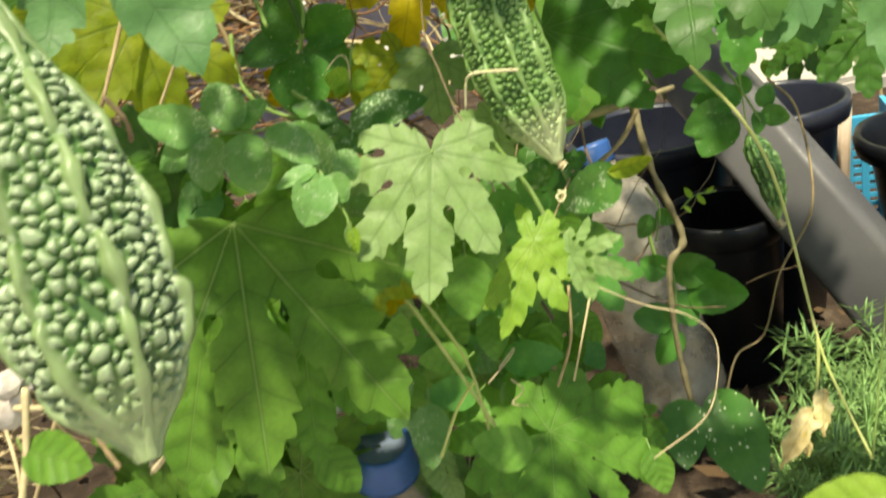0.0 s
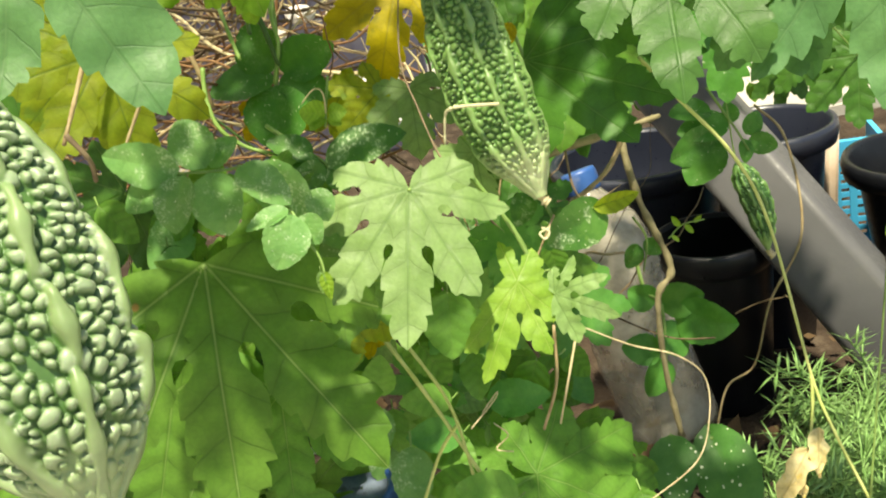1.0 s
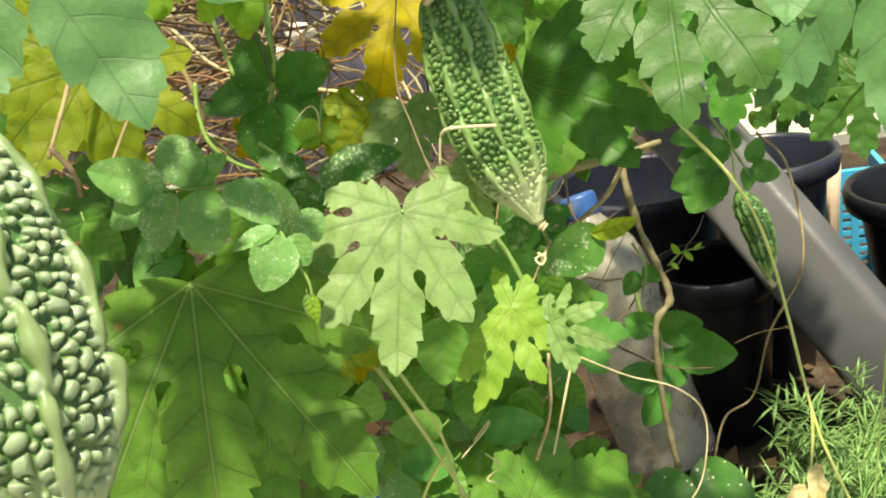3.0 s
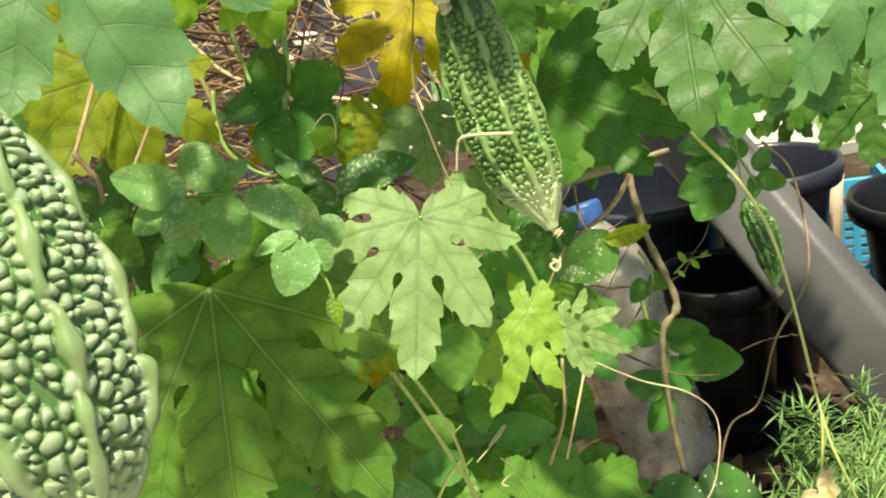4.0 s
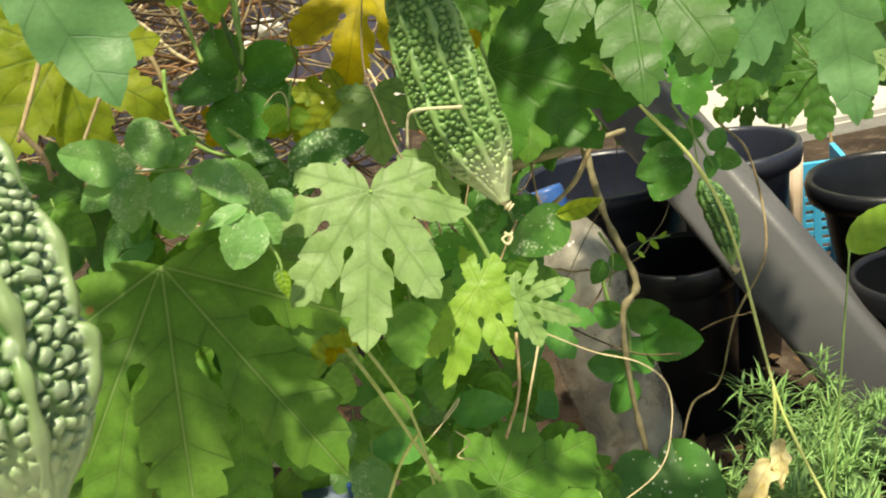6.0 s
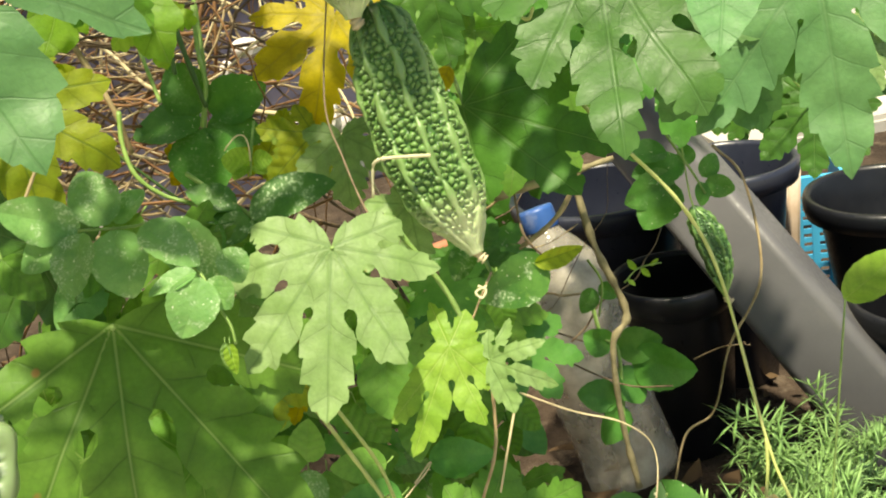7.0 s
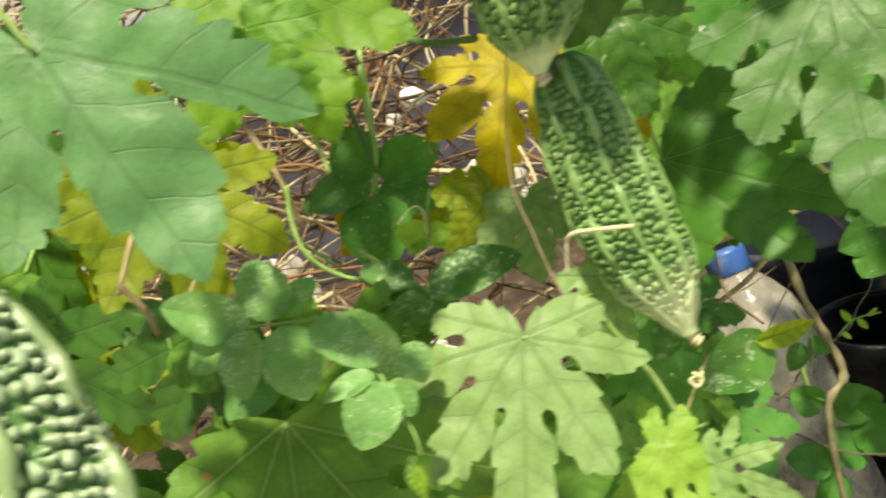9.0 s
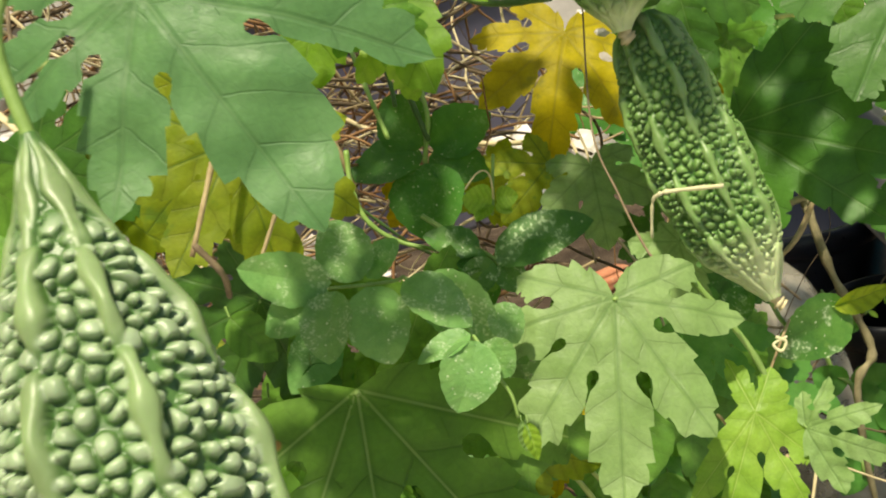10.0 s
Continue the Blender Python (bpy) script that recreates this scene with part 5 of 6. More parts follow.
gourd_leaf((-0.0473, 0.3658, 0.5695), (-0.0329, 0.3570, 0.5473), 'mid', 30, 'green gourd leaf over the dry stems', lobes=TRI, notch=0.6, facing=(0.0329, -0.9983, 0.0483))
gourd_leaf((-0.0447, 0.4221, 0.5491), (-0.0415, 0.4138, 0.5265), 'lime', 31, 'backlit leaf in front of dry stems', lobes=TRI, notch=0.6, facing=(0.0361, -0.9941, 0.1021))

# unseen overhead stems and broad leaves, added to shade what hangs below
stem('vine_stem', [(0.1475, 0.4408, 0.5403), (0.1300, 0.4300, 0.6200), (0.0500, 0.4250, 0.6750), (-0.0300, 0.4500, 0.6800), (-0.0900, 0.4950, 0.6750)], 0.0016, 0.0012, 'green', 'unseen vine stem added overhead to carry shading leaves')
stem('vine_stem', [(0.1300, 0.4300, 0.6200), (0.1900, 0.5000, 0.6700), (0.2050, 0.6000, 0.6900), (0.2250, 0.7500, 0.6950), (0.2450, 0.8800, 0.6900)], 0.0015, 0.0011, 'green', 'unseen vine stem added overhead to carry shading leaves')
for base, tip, seed in (((0.0250, 0.4330, 0.6770), (-0.0150, 0.3700, 0.6650), 92), ((0.2040, 0.6050, 0.6890), (0.1950, 0.5250, 0.6700), 95), ((0.2400, 0.8400, 0.6920), (0.2550, 0.7450, 0.6750), 96), ((0.1080, 0.4270, 0.6400), (0.0980, 0.3770, 0.6320), 97), ((-0.0550, 0.4650, 0.6790), (-0.0750, 0.5350, 0.6620), 94)):
    gourd_leaf(base, tip, 'mid', seed, 'unseen gourd leaf added overhead to cast shade', lobes=EVEN, notch=0.6, facing=(0.05, -0.15, 0.98), stalk=tuple(a + b for a, b in zip(base, (0.004, 0.006, 0.002))))

# simple oval leaves
oval_leaf((0.1361, 0.3314, 0.5451), (0.1193, 0.3006, 0.5162), 0.52, 'blue', 41, 'smooth pale green pointed leaf', heart=0.12, facing=(-0.3423, -0.9104, 0.2325))
oval_leaf((0.1519, 0.3359, 0.5450), (0.1669, 0.3167, 0.5235), 0.55, 'blue', 42, 'smooth pale green pointed leaf overlapping another', heart=0.1, facing=(-0.3818, -0.8998, 0.2115))
oval_leaf((0.1303, 0.5480, 0.2147), (0.1198, 0.5074, 0.1890), 0.62, 'dotted', 43, 'green leaf spotted with white near the ground', stalk=(0.1320, 0.5800, 0.1500), facing=(-0.1908, -0.8051, 0.5617))
oval_leaf((0.1547, 0.5446, 0.2087), (0.1580, 0.4902, 0.1757), 0.62, 'dotted', 44, 'green leaf spotted with white near the ground', stalk=(0.1560, 0.5780, 0.1450), heart=0.15, facing=(-0.2342, -0.7851, 0.5734))
oval_leaf((0.0019, 0.4469, 0.3291), (-0.0233, 0.4403, 0.3364), 0.60, 'brightened', 45, 'small oval green leaf near the ground', facing=(-0.0036, -0.8881, 0.4596))
oval_leaf((-0.0323, 0.4335, 0.3458), (-0.0261, 0.4305, 0.3680), 0.70, 'brightened', 48, 'small oval green leaf near the ground', facing=(0.0356, -0.9028, 0.4286))
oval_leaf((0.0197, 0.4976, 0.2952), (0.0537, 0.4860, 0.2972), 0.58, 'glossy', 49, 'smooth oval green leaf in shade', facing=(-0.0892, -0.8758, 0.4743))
oval_leaf((0.0229, 0.4105, 0.2899), (-0.0048, 0.4069, 0.3054), 0.70, 'brightened', 50, 'round light green leaf near the ground', facing=(-0.0451, -0.8374, 0.5447))
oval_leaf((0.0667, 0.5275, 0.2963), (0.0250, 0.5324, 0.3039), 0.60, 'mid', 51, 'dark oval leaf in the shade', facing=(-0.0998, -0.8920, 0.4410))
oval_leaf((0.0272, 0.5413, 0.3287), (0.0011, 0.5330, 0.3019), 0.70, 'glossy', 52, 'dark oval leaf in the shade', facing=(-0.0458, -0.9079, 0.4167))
oval_leaf((0.0107, 0.4824, 0.3696), (0.0063, 0.4709, 0.3371), 0.80, 'brightened', 53, 'green oval leaf in the shade', facing=(-0.0411, -0.9156, 0.4001))
oval_leaf((-0.1603, 0.3114, 0.4019), (-0.1328, 0.2976, 0.3972), 0.60, 'mid', 54, 'green oval leaf with a bright midrib', facing=(0.3871, -0.8045, 0.4504))
oval_leaf((0.2051, 0.4117, 0.3792), (0.2351, 0.4156, 0.3944), 0.50, 'lime', 55, 'light green leaf at the path side', stalk=(0.1857, 0.3996, 0.2538), facing=(-0.4283, -0.8095, 0.4016))
oval_leaf((0.0968, 0.1928, 0.4054), (0.0695, 0.1942, 0.4054), 0.45, 'lime', 56, 'light green leaf close to the path', stalk=(0.12, 0.25, 0.02), facing=(-0.3110, -0.7238, 0.6159))

# round-leaved creeper
sprig([(-0.0571, 0.3850, 0.4801), (-0.0610, 0.3860, 0.4793), (-0.0703, 0.3860, 0.4803), (-0.0804, 0.3860, 0.4819)], [
    ((-0.0801, 0.3880, 0.4826), (-0.1081, 0.3920, 0.4929), 0.56, 0),
    ((-0.0817, 0.3880, 0.4812), (-0.1055, 0.3900, 0.4716), 0.66, 0),
    ((-0.0788, 0.3830, 0.4819), (-0.0858, 0.3740, 0.4628), 0.92, 0),
    ((-0.0691, 0.3830, 0.4804), (-0.0665, 0.3760, 0.4568), 0.78, 10),
    ((-0.0709, 0.3900, 0.4811), (-0.0785, 0.4000, 0.4993), 0.78, 0),
    ((-0.0692, 0.3920, 0.4803), (-0.0584, 0.4000, 0.4887), 0.75, 0)], 'speckled', 'compound leaf of round speckled green leaflets', 100, r=0.0005)
sprig([(-0.0564, 0.3800, 0.4813), (-0.0496, 0.3740, 0.4750), (-0.0404, 0.3680, 0.4632), (-0.0378, 0.3620, 0.4557), (-0.0337, 0.3580, 0.4476), (-0.0331, 0.3560, 0.4405)], [
    ((-0.0565, 0.3740, 0.4824), (-0.0394, 0.3660, 0.4675), 0.62, 0),
    ((-0.0508, 0.3800, 0.4801), (-0.0341, 0.3760, 0.4577), 0.66, 0),
    ((-0.0407, 0.3620, 0.4668), (-0.0570, 0.3580, 0.4634), 0.48, 0),
    ((-0.0391, 0.3600, 0.4646), (-0.0489, 0.3520, 0.4480), 0.80, 0),
    ((-0.0370, 0.3620, 0.4631), (-0.0323, 0.3580, 0.4523), 0.90, 0),
    ((-0.0326, 0.3780, 0.4672), (-0.0284, 0.3740, 0.4549), 0.85, 0)], 'speckled', 'compound leaf of round speckled green leaflets', 120, r=0.0005)
sprig([(-0.0449, 0.5590, 0.5450), (-0.0469, 0.5467, 0.5106), (-0.0506, 0.5395, 0.4899), (-0.0540, 0.5351, 0.4771)], [
    ((-0.0509, 0.5390, 0.4886), (-0.0661, 0.5482, 0.5119), 0.90, 0),
    ((-0.0498, 0.5389, 0.4884), (-0.0195, 0.5397, 0.4949), 0.75, 0),
    ((-0.0535, 0.5377, 0.4845), (-0.0887, 0.5393, 0.4839), 0.75, 0),
    ((-0.0509, 0.5371, 0.4832), (-0.0260, 0.5313, 0.4707), 0.75, 0),
    ((-0.0525, 0.5324, 0.4817), (-0.0577, 0.5189, 0.4495), 0.95, 0)], 'dark', 'dark green compound leaf with five round leaflets', 140, r=0.001)
sprig([(-0.0544, 0.4660, 0.4760), (-0.0446, 0.4600, 0.4675), (-0.0326, 0.4550, 0.4572), (-0.0296, 0.4520, 0.4534)], [
    ((-0.0320, 0.4530, 0.4576), (0.0067, 0.4480, 0.4651), 0.50, 0),
    ((-0.0357, 0.4560, 0.4607), (-0.0552, 0.4580, 0.4709), 0.58, 0),
    ((-0.0335, 0.4530, 0.4579), (-0.0541, 0.4520, 0.4607), 0.60, 0),
    ((-0.0317, 0.4500, 0.4567), (-0.0474, 0.4460, 0.4490), 0.70, 0),
    ((-0.0300, 0.4500, 0.4553), (-0.0228, 0.4480, 0.4434), 0.80, 0)], 'mottled', 'dark mottled compound leaf', 160, r=0.0008)
sprig([(-0.0227, 0.4780, 0.4898), (-0.0253, 0.4700, 0.4813), (-0.0271, 0.4660, 0.4740), (-0.0285, 0.4660, 0.4696)], [
    ((-0.0267, 0.4640, 0.4759), (-0.0378, 0.4600, 0.4800), 0.95, 0),
    ((-0.0256, 0.4650, 0.4761), (-0.0173, 0.4620, 0.4756), 0.95, 0),
    ((-0.0276, 0.4620, 0.4750), (-0.0348, 0.4580, 0.4713), 0.85, 0),
    ((-0.0260, 0.4640, 0.4742), (-0.0207, 0.4620, 0.4700), 0.80, 0)], 'lime', 'bright young sprig with rolled leaflets', 180, r=0.0005)
sprig([(0.1658, 0.7428, 0.2586), (0.1680, 0.7316, 0.2277), (0.1784, 0.7257, 0.2128), (0.1706, 0.7063, 0.1577)], [
    ((0.1748, 0.7274, 0.2169), (0.1548, 0.7332, 0.2301), 0.95, 0),
    ((0.1770, 0.7271, 0.2165), (0.2108, 0.7160, 0.2202), 0.80, 0),
    ((0.1858, 0.7225, 0.2049), (0.2287, 0.6964, 0.1979), 0.75, 0),
    ((0.1734, 0.7216, 0.2006), (0.1902, 0.7110, 0.1737), 0.80, 0),
    ((0.1709, 0.7141, 0.1794), (0.1409, 0.7191, 0.1891), 0.80, 0),
    ((0.1721, 0.7123, 0.1748), (0.1545, 0.7035, 0.1476), 0.80, 0)], 'glossy', 'glossy green leaf of rounded lobes', 200, r=0.0014)
sprig([(0.2145, 0.6725, 0.3955), (0.2278, 0.6614, 0.3667), (0.2340, 0.6553, 0.3505)], [
    ((0.2286, 0.6627, 0.3703), (0.2250, 0.6679, 0.3841), 0.75, 0),
    ((0.2344, 0.6590, 0.3609), (0.2461, 0.6630, 0.3739), 0.80, 0),
    ((0.2357, 0.6578, 0.3577), (0.2538, 0.6536, 0.3487), 0.75, 0),
    ((0.2330, 0.6581, 0.3582), (0.2303, 0.6527, 0.3429), 0.70, 0),
    ((0.2248, 0.6631, 0.3710), (0.1889, 0.6647, 0.3701), 0.60, 0),
    ((0.2156, 0.6615, 0.3652), (0.1810, 0.6588, 0.3527), 0.70, 0),
    ((0.2148, 0.6603, 0.3615), (0.1892, 0.6525, 0.3361), 0.80, 0),
    ((0.2150, 0.6670, 0.3803), (0.1861, 0.6698, 0.3838), 0.70, 0)], 'dark', 'dark sprig of small round leaflets', 220, r=0.0008)
sprig([(0.1603, 0.7053, 0.3014), (0.1670, 0.6989, 0.2845), (0.1599, 0.6912, 0.2622)], [
    ((0.1601, 0.6983, 0.2818), (0.1484, 0.6933, 0.2662), 0.80, 0),
    ((0.1646, 0.6985, 0.2830), (0.1769, 0.6942, 0.2729), 0.80, 0)], 'dark', 'dark pair of small leaflets', 230, r=0.0008)
sprig([(0.1830, 0.6970, 0.2816), (0.1950, 0.6991, 0.2892), (0.2119, 0.6986, 0.2901)], [
    ((0.1928, 0.6990, 0.2885), (0.1883, 0.7020, 0.2964), 0.50, 0),
    ((0.1970, 0.6989, 0.2889), (0.2018, 0.6962, 0.2821), 0.50, 0),
    ((0.2035, 0.6988, 0.2897), (0.2105, 0.6997, 0.2931), 0.50, 0),
    ((0.1854, 0.6974, 0.2831), (0.1905, 0.6954, 0.2783), 0.50, 0)], 'lime', 'thin twig with tiny leaflets', 240, r=0.0005)
sprig([(0.0606, 0.4354, 0.4239), (0.0647, 0.4314, 0.4133), (0.0751, 0.4310, 0.4139)], [
    ((0.0863, 0.4300, 0.4170), (0.0578, 0.4250, 0.4060), 0.72, 0),
    ((0.0579, 0.4560, 0.4216), (0.0480, 0.4516, 0.4080), 0.70, 0)], 'mottled', "mottled green leaf by the gourd's tip", 250, r=0.0008)

oval_leaf((0.0807, 0.4280, 0.4177), (0.1026, 0.4300, 0.4195), 0.42, 'turning', 61, 'curled yellow-green leaf over the bottle', spin=25, fold=0.5, facing=(-0.1, -0.9, 0.4))

# stems and tendrils
stem('vine_stem', [(0.1147, 0.4507, 0.4743), (0.1302, 0.4527, 0.4524), (0.1524, 0.4508, 0.4210), (0.1659, 0.4473, 0.3836), (0.1729, 0.4271, 0.3106), (0.1757, 0.4124, 0.2880), (0.1857, 0.3996, 0.2538)], 0.00090, 0.00070, 'lime', 'yellow-green vine stem crossing in front of the post')
stem('vine_stem', [(0.1729, 0.4271, 0.3106), (0.1703, 0.4222, 0.2966), (0.1630, 0.4111, 0.2825)], 0.00090, 0.00070, 'lime', 'thin stalk carrying a withered leaf')
stem('vine_stem', [(0.2716, 0.7405, 0.3563), (0.2895, 0.7293, 0.3278), (0.2873, 0.7051, 0.2603), (0.2597, 0.7084, 0.2062), (0.2469, 0.7198, 0.1472), (0.2214, 0.7164, 0.1340), (0.2039, 0.7044, 0.0981)], 0.00107, 0.00090, 'straw', 'dry brown stem in front of the pots')
stem('tendril', [(0.0612, 0.3884, 0.3820), (0.0814, 0.3924, 0.3665), (0.0994, 0.3887, 0.3590), (0.1116, 0.3930, 0.3431), (0.1101, 0.3872, 0.3267), (0.1006, 0.3814, 0.3093), (0.0730, 0.3696, 0.3020)], 0.00034, 0.00030, 'tan', 'long thin straw-coloured tendril')
stem('vine_stem', [(0.0908, 0.6327, 0.3852), (0.1320, 0.6369, 0.3879), (0.1718, 0.6395, 0.3923)], 0.00340, 0.00170, 'woody', 'cut brown branch with knots', rough=0.45)
stem('vine_stem', [(0.1560, 0.6993, 0.3727), (0.1609, 0.6811, 0.3228), (0.1755, 0.6721, 0.2703), (0.1618, 0.6657, 0.2506), (0.1609, 0.6657, 0.1912), (0.1667, 0.6653, 0.1319)], 0.00280, 0.00230, 'woody', 'straw-brown woody stem beside the bottle', rough=0.55)
stem('vine_stem', [(0.1584, 0.6711, 0.3834), (0.1346, 0.6616, 0.3535), (0.0906, 0.6651, 0.3273)], 0.00200, 0.00150, 'straw', 'thin straw-brown stem beside the bottle')
stem('vine_stem', [(-0.0296, 0.4288, 0.3924), (-0.0158, 0.4188, 0.3667), (-0.0034, 0.4175, 0.3351), (0.0100, 0.4143, 0.2986)], 0.00100, 0.00090, 'lime', 'yellow-green stem rising from the ground')
stem('vine_stem', [(-0.0236, 0.4374, 0.3876), (-0.0082, 0.4270, 0.3610), (0.0012, 0.4268, 0.3320), (0.0051, 0.4212, 0.2875)], 0.00080, 0.00080, 'lime', 'yellow-green stem rising from the ground')
stem('vine_stem', [(0.0204, 0.4581, 0.5402), (0.0109, 0.4236, 0.5020), (0.0134, 0.4109, 0.4820), (0.0178, 0.4009, 0.4636), (0.0227, 0.3962, 0.4573)], 0.00030, 0.00048, 'brown', 'thin dry brown stem by the yellow leaf')
stem('vine_stem', [(0.0236, 0.3976, 0.4611), (0.0307, 0.3931, 0.4498), (0.0414, 0.3899, 0.4278), (0.0472, 0.3872, 0.4062)], 0.00110, 0.00100, 'green', 'pale green stem below the gourd')
stem('vine_stem', [(0.0534, 0.4169, 0.3713), (0.0493, 0.4085, 0.3475), (0.0403, 0.4110, 0.3235)], 0.00074, 0.00074, 'straw', 'dry straw stalk among leaves')
stem('vine_stem', [(0.0620, 0.4141, 0.3648), (0.0553, 0.4087, 0.3489), (0.0482, 0.4110, 0.3246)], 0.00060, 0.00050, 'tan', 'thin dry tan stalk among leaves')
stem('vine_stem', [(-0.1036, 0.4215, 0.5386), (-0.1129, 0.4091, 0.5176), (-0.1214, 0.3975, 0.4990)], 0.00107, 0.00090, 'straw', 'dry straw stem behind the leaves')
stem('vine_stem', [(-0.0928, 0.4203, 0.5074), (-0.0988, 0.4173, 0.4982), (-0.1048, 0.4143, 0.4890)], 0.00082, 0.00066, 'straw', 'straw-brown leaf stalk behind leaves')
stem('vine_stem', [(-0.1183, 0.3936, 0.5035), (-0.1131, 0.3946, 0.4922), (-0.1154, 0.4018, 0.4821)], 0.00115, 0.00098, 'brown', 'dry brown stem behind leaves')
stem('vine_stem', [(-0.0599, 0.5608, 0.5477), (-0.0536, 0.5393, 0.5185), (-0.0486, 0.5293, 0.4914)], 0.00160, 0.00120, 'dark', 'dark green stalk of the compound leaf')
stem('vine_stem', [(-0.0886, 0.4702, 0.4987), (-0.0751, 0.4734, 0.4800), (-0.0629, 0.4773, 0.4633), (-0.0559, 0.4844, 0.4543)], 0.00070, 0.00060, 'dark', 'green-yellow creeper stem among leaves')
stem('vine_stem', [(-0.0983, 0.5083, 0.5441), (-0.0835, 0.4945, 0.5078), (-0.0807, 0.4961, 0.4833)], 0.00148, 0.00115, 'straw', 'dry straw vine stem among vines')
stem('tendril', [(0.0213, 0.4120, 0.4642), (0.0235, 0.4110, 0.4757), (0.0256, 0.4090, 0.4788), (0.0300, 0.4070, 0.4795), (0.0454, 0.4050, 0.4778)], 0.00045, 0.00085, 'cream', 'curled straw tendril lying on the gourd', rough=0.6)
stem('tendril', [(-0.0266, 0.4640, 0.4762), (-0.0258, 0.4630, 0.4814), (-0.0257, 0.4620, 0.4855), (-0.0270, 0.4620, 0.4880), (-0.0297, 0.4610, 0.4882), (-0.0333, 0.4610, 0.4856), (-0.0358, 0.4610, 0.4832)], 0.00040, 0.00030, 'tan', 'curled tendril of a young sprig')
stem('vine_stem', [(-0.0703, 0.5200, 0.5439), (-0.0653, 0.5000, 0.5210), (-0.0614, 0.4900, 0.5037)], 0.00110, 0.00095, 'green', 'olive green stem in front of dry vines')
stem('vine_stem', [(-0.0608, 0.5450, 0.5406), (-0.0587, 0.5350, 0.5215), (-0.0589, 0.5300, 0.5094)], 0.00120, 0.00100, 'dark', 'dark green stem in front of dry vines')
stem('vine_stem', [(-0.0448, 0.5450, 0.5377), (-0.0470, 0.5380, 0.5162), (-0.0466, 0.5320, 0.5012), (-0.0529, 0.5280, 0.4828)], 0.00120, 0.00090, 'green', 'olive green stalk of the compound leaf')
stem('vine_stem', [(-0.0775, 0.4800, 0.5051), (-0.0787, 0.4750, 0.4919), (-0.0758, 0.4700, 0.4785), (-0.0662, 0.4680, 0.4681), (-0.0524, 0.4650, 0.4618)], 0.00110, 0.00090, 'green', 'yellow-green stem crossing dry vines')
stem('tendril', [(0.0542, 0.4082, 0.4213), (0.0570, 0.4073, 0.4192), (0.0549, 0.4065, 0.4166), (0.0530, 0.4075, 0.4192), (0.0578, 0.4078, 0.4207)], 0.00060, 0.00050, 'cream', 'small curled dry tendril')
stem('vine_stem', [(0.1045, 0.4531, 0.5385), (0.1193, 0.4469, 0.5383), (0.1315, 0.4407, 0.5377), (0.1475, 0.4408, 0.5403)], 0.00180, 0.00160, 'green', 'green vine stem above the broad leaf')
stem('vine_stem', [(0.0502, 0.4974, 0.5355), (0.0699, 0.4857, 0.5353), (0.0897, 0.4727, 0.5318)], 0.00120, 0.00120, 'green', 'green vine stem high up')
stem('vine_stem', [(-0.0269, 0.4971, 0.5529), (-0.0090, 0.4825, 0.5446), (0.0101, 0.4597, 0.5431)], 0.00160, 0.00140, 'dark', 'dark green stalk among dry vines')
stem('tendril', [(0.0814, 0.4471, 0.5187), (0.0901, 0.4463, 0.5175), (0.0961, 0.4447, 0.5141), (0.0992, 0.4460, 0.5182)], 0.00090, 0.00070, 'lime', 'curled lime tendril beside the leaf')
stem('vine_stem', [(0.0011, 0.4160, 0.3318), (-0.0091, 0.4215, 0.3160), (-0.0220, 0.4234, 0.2898)], 0.00090, 0.00080, 'lime', 'yellow-green stem near the ground')
stem('vine_stem', [(-0.1542, 0.3183, 0.4221), (-0.1587, 0.3112, 0.4016), (-0.1649, 0.3049, 0.3832)], 0.00140, 0.00130, 'tan', 'dry straw-coloured upright stalk')
stem('vine_stem', [(-0.1714, 0.3686, 0.3819), (-0.1807, 0.3627, 0.3642), (-0.1891, 0.3580, 0.3496)], 0.00098, 0.00090, 'straw', 'dry straw-coloured upright stalk')
stem('vine_stem', [(-0.1512, 0.3495, 0.3909), (-0.1465, 0.3446, 0.3780), (-0.1420, 0.3412, 0.3691)], 0.00123, 0.00115, 'straw', 'dry stalk under the gourd')
stem('vine_stem', [(-0.1877, 0.3721, 0.3892), (-0.1700, 0.3704, 0.3871), (-0.1510, 0.3709, 0.3911)], 0.00130, 0.00110, 'tan', 'dry stalk lying across')
stem('vine_stem', [(-0.2237, 0.5026, 0.5690), (-0.1997, 0.4894, 0.5655), (-0.1764, 0.4774, 0.5652)], 0.00220, 0.00200, 'lime', 'green vine stem high up')
stem('vine_stem', [(-0.2345, 0.5977, 0.5953), (-0.2422, 0.5790, 0.5422), (-0.2606, 0.5550, 0.4727)], 0.00107, 0.00098, 'brown', 'thin brown stem among dry vines')
stem('vine_stem', [(-0.2648, 0.5887, 0.5658), (-0.2362, 0.5573, 0.5418), (-0.2144, 0.5306, 0.5299)], 0.00180, 0.00170, 'tan', 'dry tan stem among vines')
gourd_leaf((-0.0378, 0.4131, 0.4007), (-0.0121, 0.4100, 0.3871), 'turning', 33, 'bright yellow leaf under the pale one', lobes=TRI, notch=0.6, facing=(0.0286, -0.9259, 0.3768))

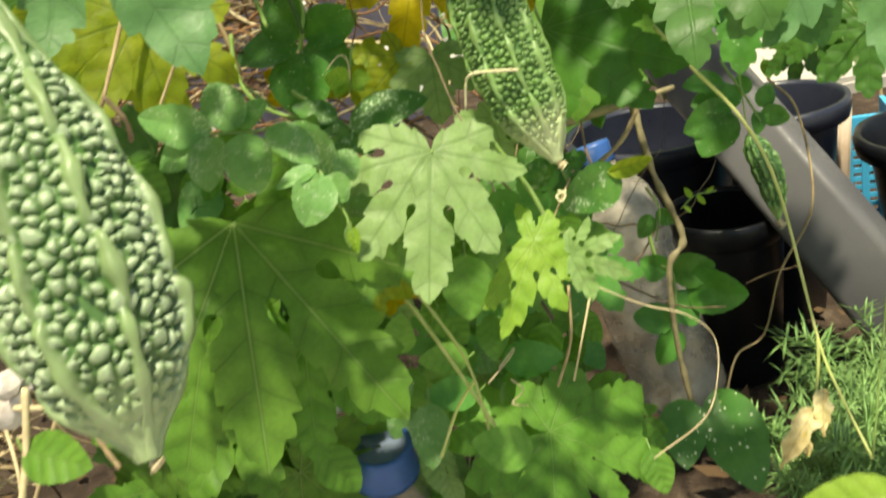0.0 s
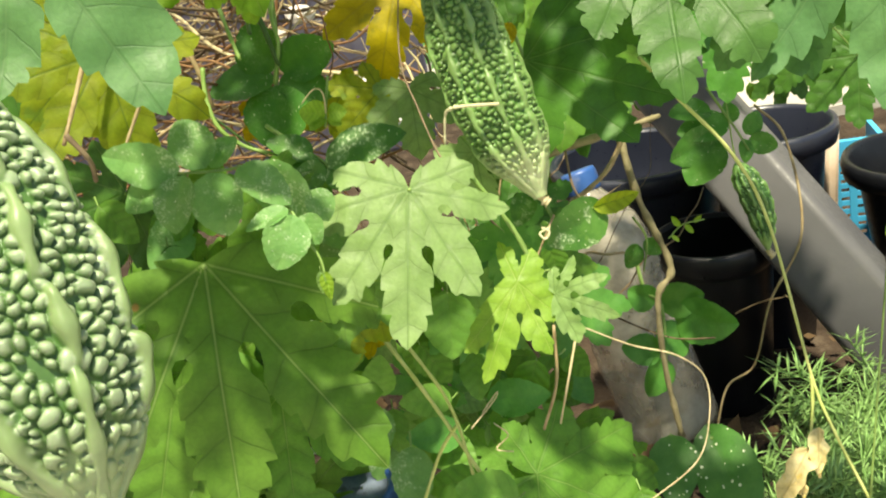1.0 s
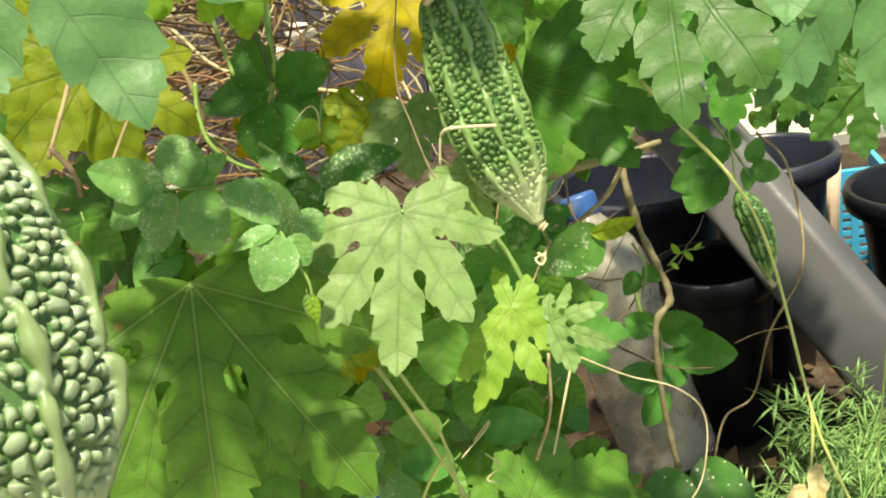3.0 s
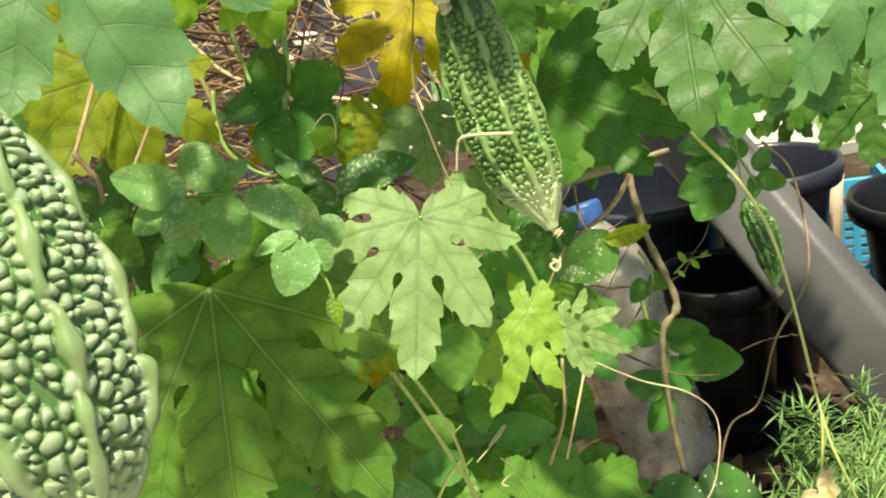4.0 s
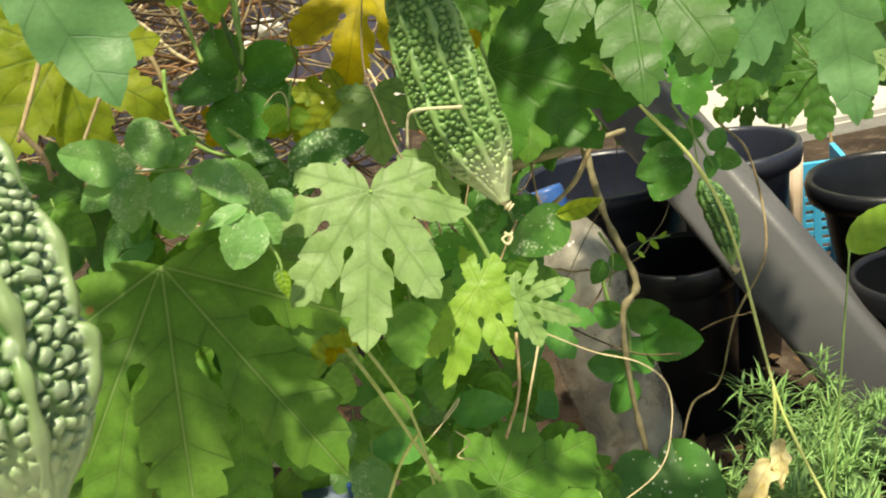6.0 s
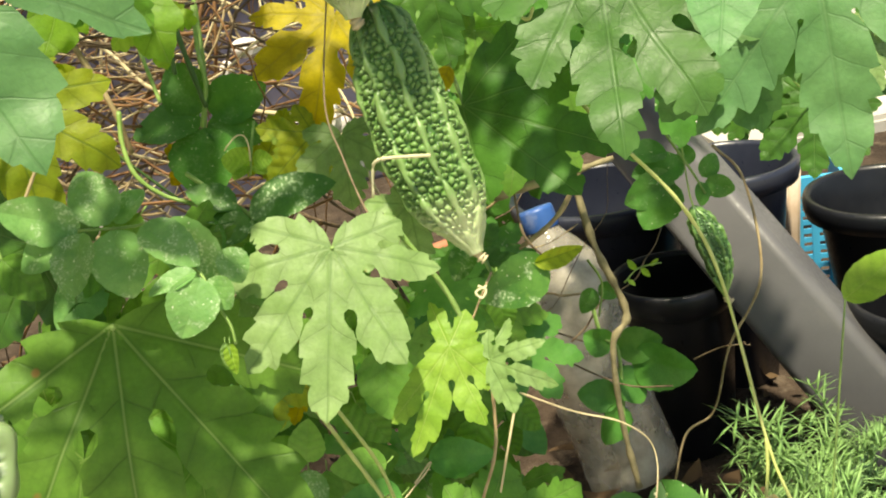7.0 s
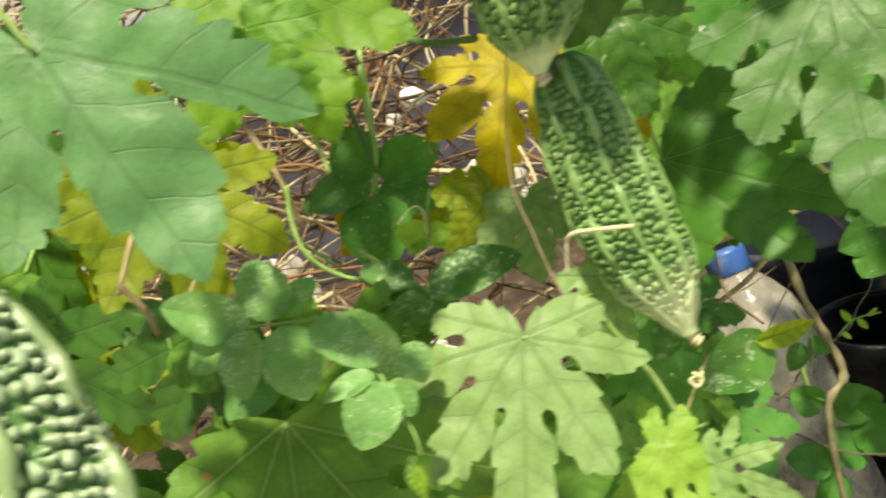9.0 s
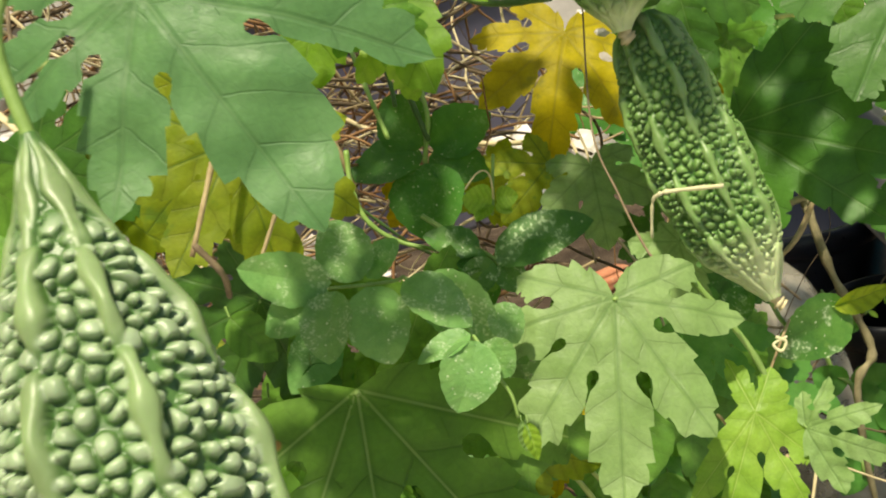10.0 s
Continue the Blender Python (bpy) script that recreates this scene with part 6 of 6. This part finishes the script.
# withered leaf
oval_leaf((0.1630, 0.4111, 0.2825), (0.1388, 0.3951, 0.2640), 0.34, 'dry', 61, 'withered straw-yellow leaf curled on its stalk', fold=0.5, curl=0.5, crumple=0.13, point=0.25, facing=(-0.3185, -0.7687, 0.5546))
oval_leaf((0.1687, 0.4137, 0.2906), (0.1627, 0.4016, 0.2710), 0.36, 'dry', 62, 'withered yellow leaf curled on its stalk', fold=0.5, curl=0.5, crumple=0.13, point=0.25, facing=(-0.3445, -0.7711, 0.5354))
oval_leaf((0.1546, 0.4083, 0.2737), (0.1540, 0.3994, 0.2636), 0.50, 'dry', 63, 'withered yellow leaf curled on its stalk', fold=0.5, curl=0.5, crumple=0.13, point=0.25, facing=(-0.3225, -0.7639, 0.5590))

# small things
oval_leaf((-0.0300, 0.3291, 0.4523), (-0.0295, 0.3240, 0.4441), 0.45, 'lime', 71, 'small lime-green folded bud on the creeper', fold=1.2, curl=0.3, facing=(0.0514, -0.9441, 0.3256))
oval_leaf((-0.0314, 0.3294, 0.4529), (-0.0319, 0.3268, 0.4456), 0.40, 'pale', 72, 'small pale folded bud on the creeper', fold=1.2, curl=0.3, facing=(0.0567, -0.9453, 0.3212))
gourd_leaf((-0.0217, 0.4431, 0.3741), (-0.0336, 0.4471, 0.3835), 'yellow', 73, 'yellow withering gourd leaf under others', lobes=TRI, notch=0.6, facing=(0.1153, -0.8965, 0.4277))
gourd_leaf((0.0130, 0.4780, 0.4761), (0.0111, 0.4573, 0.4479), 'pale', 74, 'pale gourd leaf behind the dry stem', lobes=TRI, notch=0.65, facing=(-0.0523, -0.9776, 0.2040))
oval_leaf((0.0647, 0.4722, 0.4973), (0.0556, 0.4688, 0.4863), 0.60, 'yellow', 75, 'small yellow leaf beside the gourd', facing=(-0.1539, -0.9782, 0.1397))
gourd_leaf((-0.0600, 0.5428, 0.4681), (-0.0767, 0.5390, 0.4552), 'yellow', 76, 'yellow leaf behind the dark leaflets', lobes=TRI, notch=0.65, facing=(0.1027, -0.9789, 0.1768))
gourd_leaf((-0.0330, 0.5563, 0.4504), (-0.0143, 0.5649, 0.4772), 'turning', 77, 'yellow-green leaf behind the young sprig', lobes=TRI, notch=0.6, facing=(0.0200, -0.9856, 0.1679))
oval_leaf((0.0078, 0.4415, 0.2854), (-0.0213, 0.4425, 0.2838), 0.60, 'mid', 78, 'light green leaf near the ground', facing=(-0.0112, -0.8458, 0.5333))
stem('tendril', [(0.0137, 0.3904, 0.3511), (0.0214, 0.3925, 0.3579), (0.0194, 0.3914, 0.3548), (0.0074, 0.3886, 0.3453)], 0.00030, 0.00030, 'tan', 'thin dry tendril among leaves')
stem('tendril', [(0.0174, 0.3883, 0.3458), (0.0223, 0.3860, 0.3402), (0.0163, 0.3846, 0.3355), (0.0232, 0.3834, 0.3331)], 0.00030, 0.00030, 'tan', 'curled dry tendril near the ground')
stem('vine_stem', [(0.0301, 0.4067, 0.3987), (0.0381, 0.4041, 0.3929), (0.0611, 0.4140, 0.4237)], 0.00057, 0.00049, 'straw', 'thin dry stem behind young leaf')
stem('vine_stem', [(0.0967, 0.6576, 0.3960), (0.0815, 0.6538, 0.3536), (0.0674, 0.6519, 0.3170)], 0.00074, 0.00066, 'straw', 'thin dry stem in the shade')
stem('vine_stem', [(0.1027, 0.6132, 0.3919), (0.1038, 0.6037, 0.3655), (0.1217, 0.6145, 0.3390)], 0.00082, 0.00074, 'brown', 'thin brown twig beside the bottle')

# plants behind the pots
gourd_leaf((0.4504, 1.1722, 0.3698), (0.4463, 1.1553, 0.3221), 'pale', 81, 'pale leafy plant behind the pots', lobes=TRI, notch=0.65, facing=(-0.3653, -0.9156, 0.1679))
gourd_leaf((0.4981, 1.2085, 0.3297), (0.4655, 1.1979, 0.2953), 'mid', 82, 'leafy green plant behind the pots', lobes=TRI, notch=0.65, facing=(-0.3757, -0.9078, 0.1864))
gourd_leaf((0.5409, 1.2446, 0.2883), (0.4995, 1.2006, 0.2487), 'pale', 83, 'pale leafy plant behind the pots', lobes=TRI, notch=0.65, facing=(-0.3927, -0.8946, 0.2132))
stem('vine_stem', [(0.4889, 1.2169, 0.3516), (0.4941, 1.1969, 0.2968), (0.4921, 1.1826, 0.2568)], 0.00350, 0.00300, 'tan', 'tan woody stem behind the pots')
stem('vine_stem', [(0.4641, 1.2126, 0.3360), (0.5208, 1.1985, 0.3053), (0.5728, 1.1887, 0.2856)], 0.00164, 0.00164, 'straw', 'thin straw stem behind the pots')
stem('vine_stem', [(0.5355, 1.2698, 0.0323), (0.5655, 1.3027, 0.1577), (0.5933, 1.3272, 0.2594), (0.6041, 1.3506, 0.3555)], 0.00300, 0.00200, 'straw', 'woody stem of the plant behind the pots')
stem('vine_stem', [(0.6286, 1.2779, 0.0092), (0.6346, 1.3016, 0.1353), (0.6434, 1.3314, 0.2488), (0.6751, 1.3525, 0.3417)], 0.00300, 0.00200, 'straw', 'woody stem of the plant behind the pots')
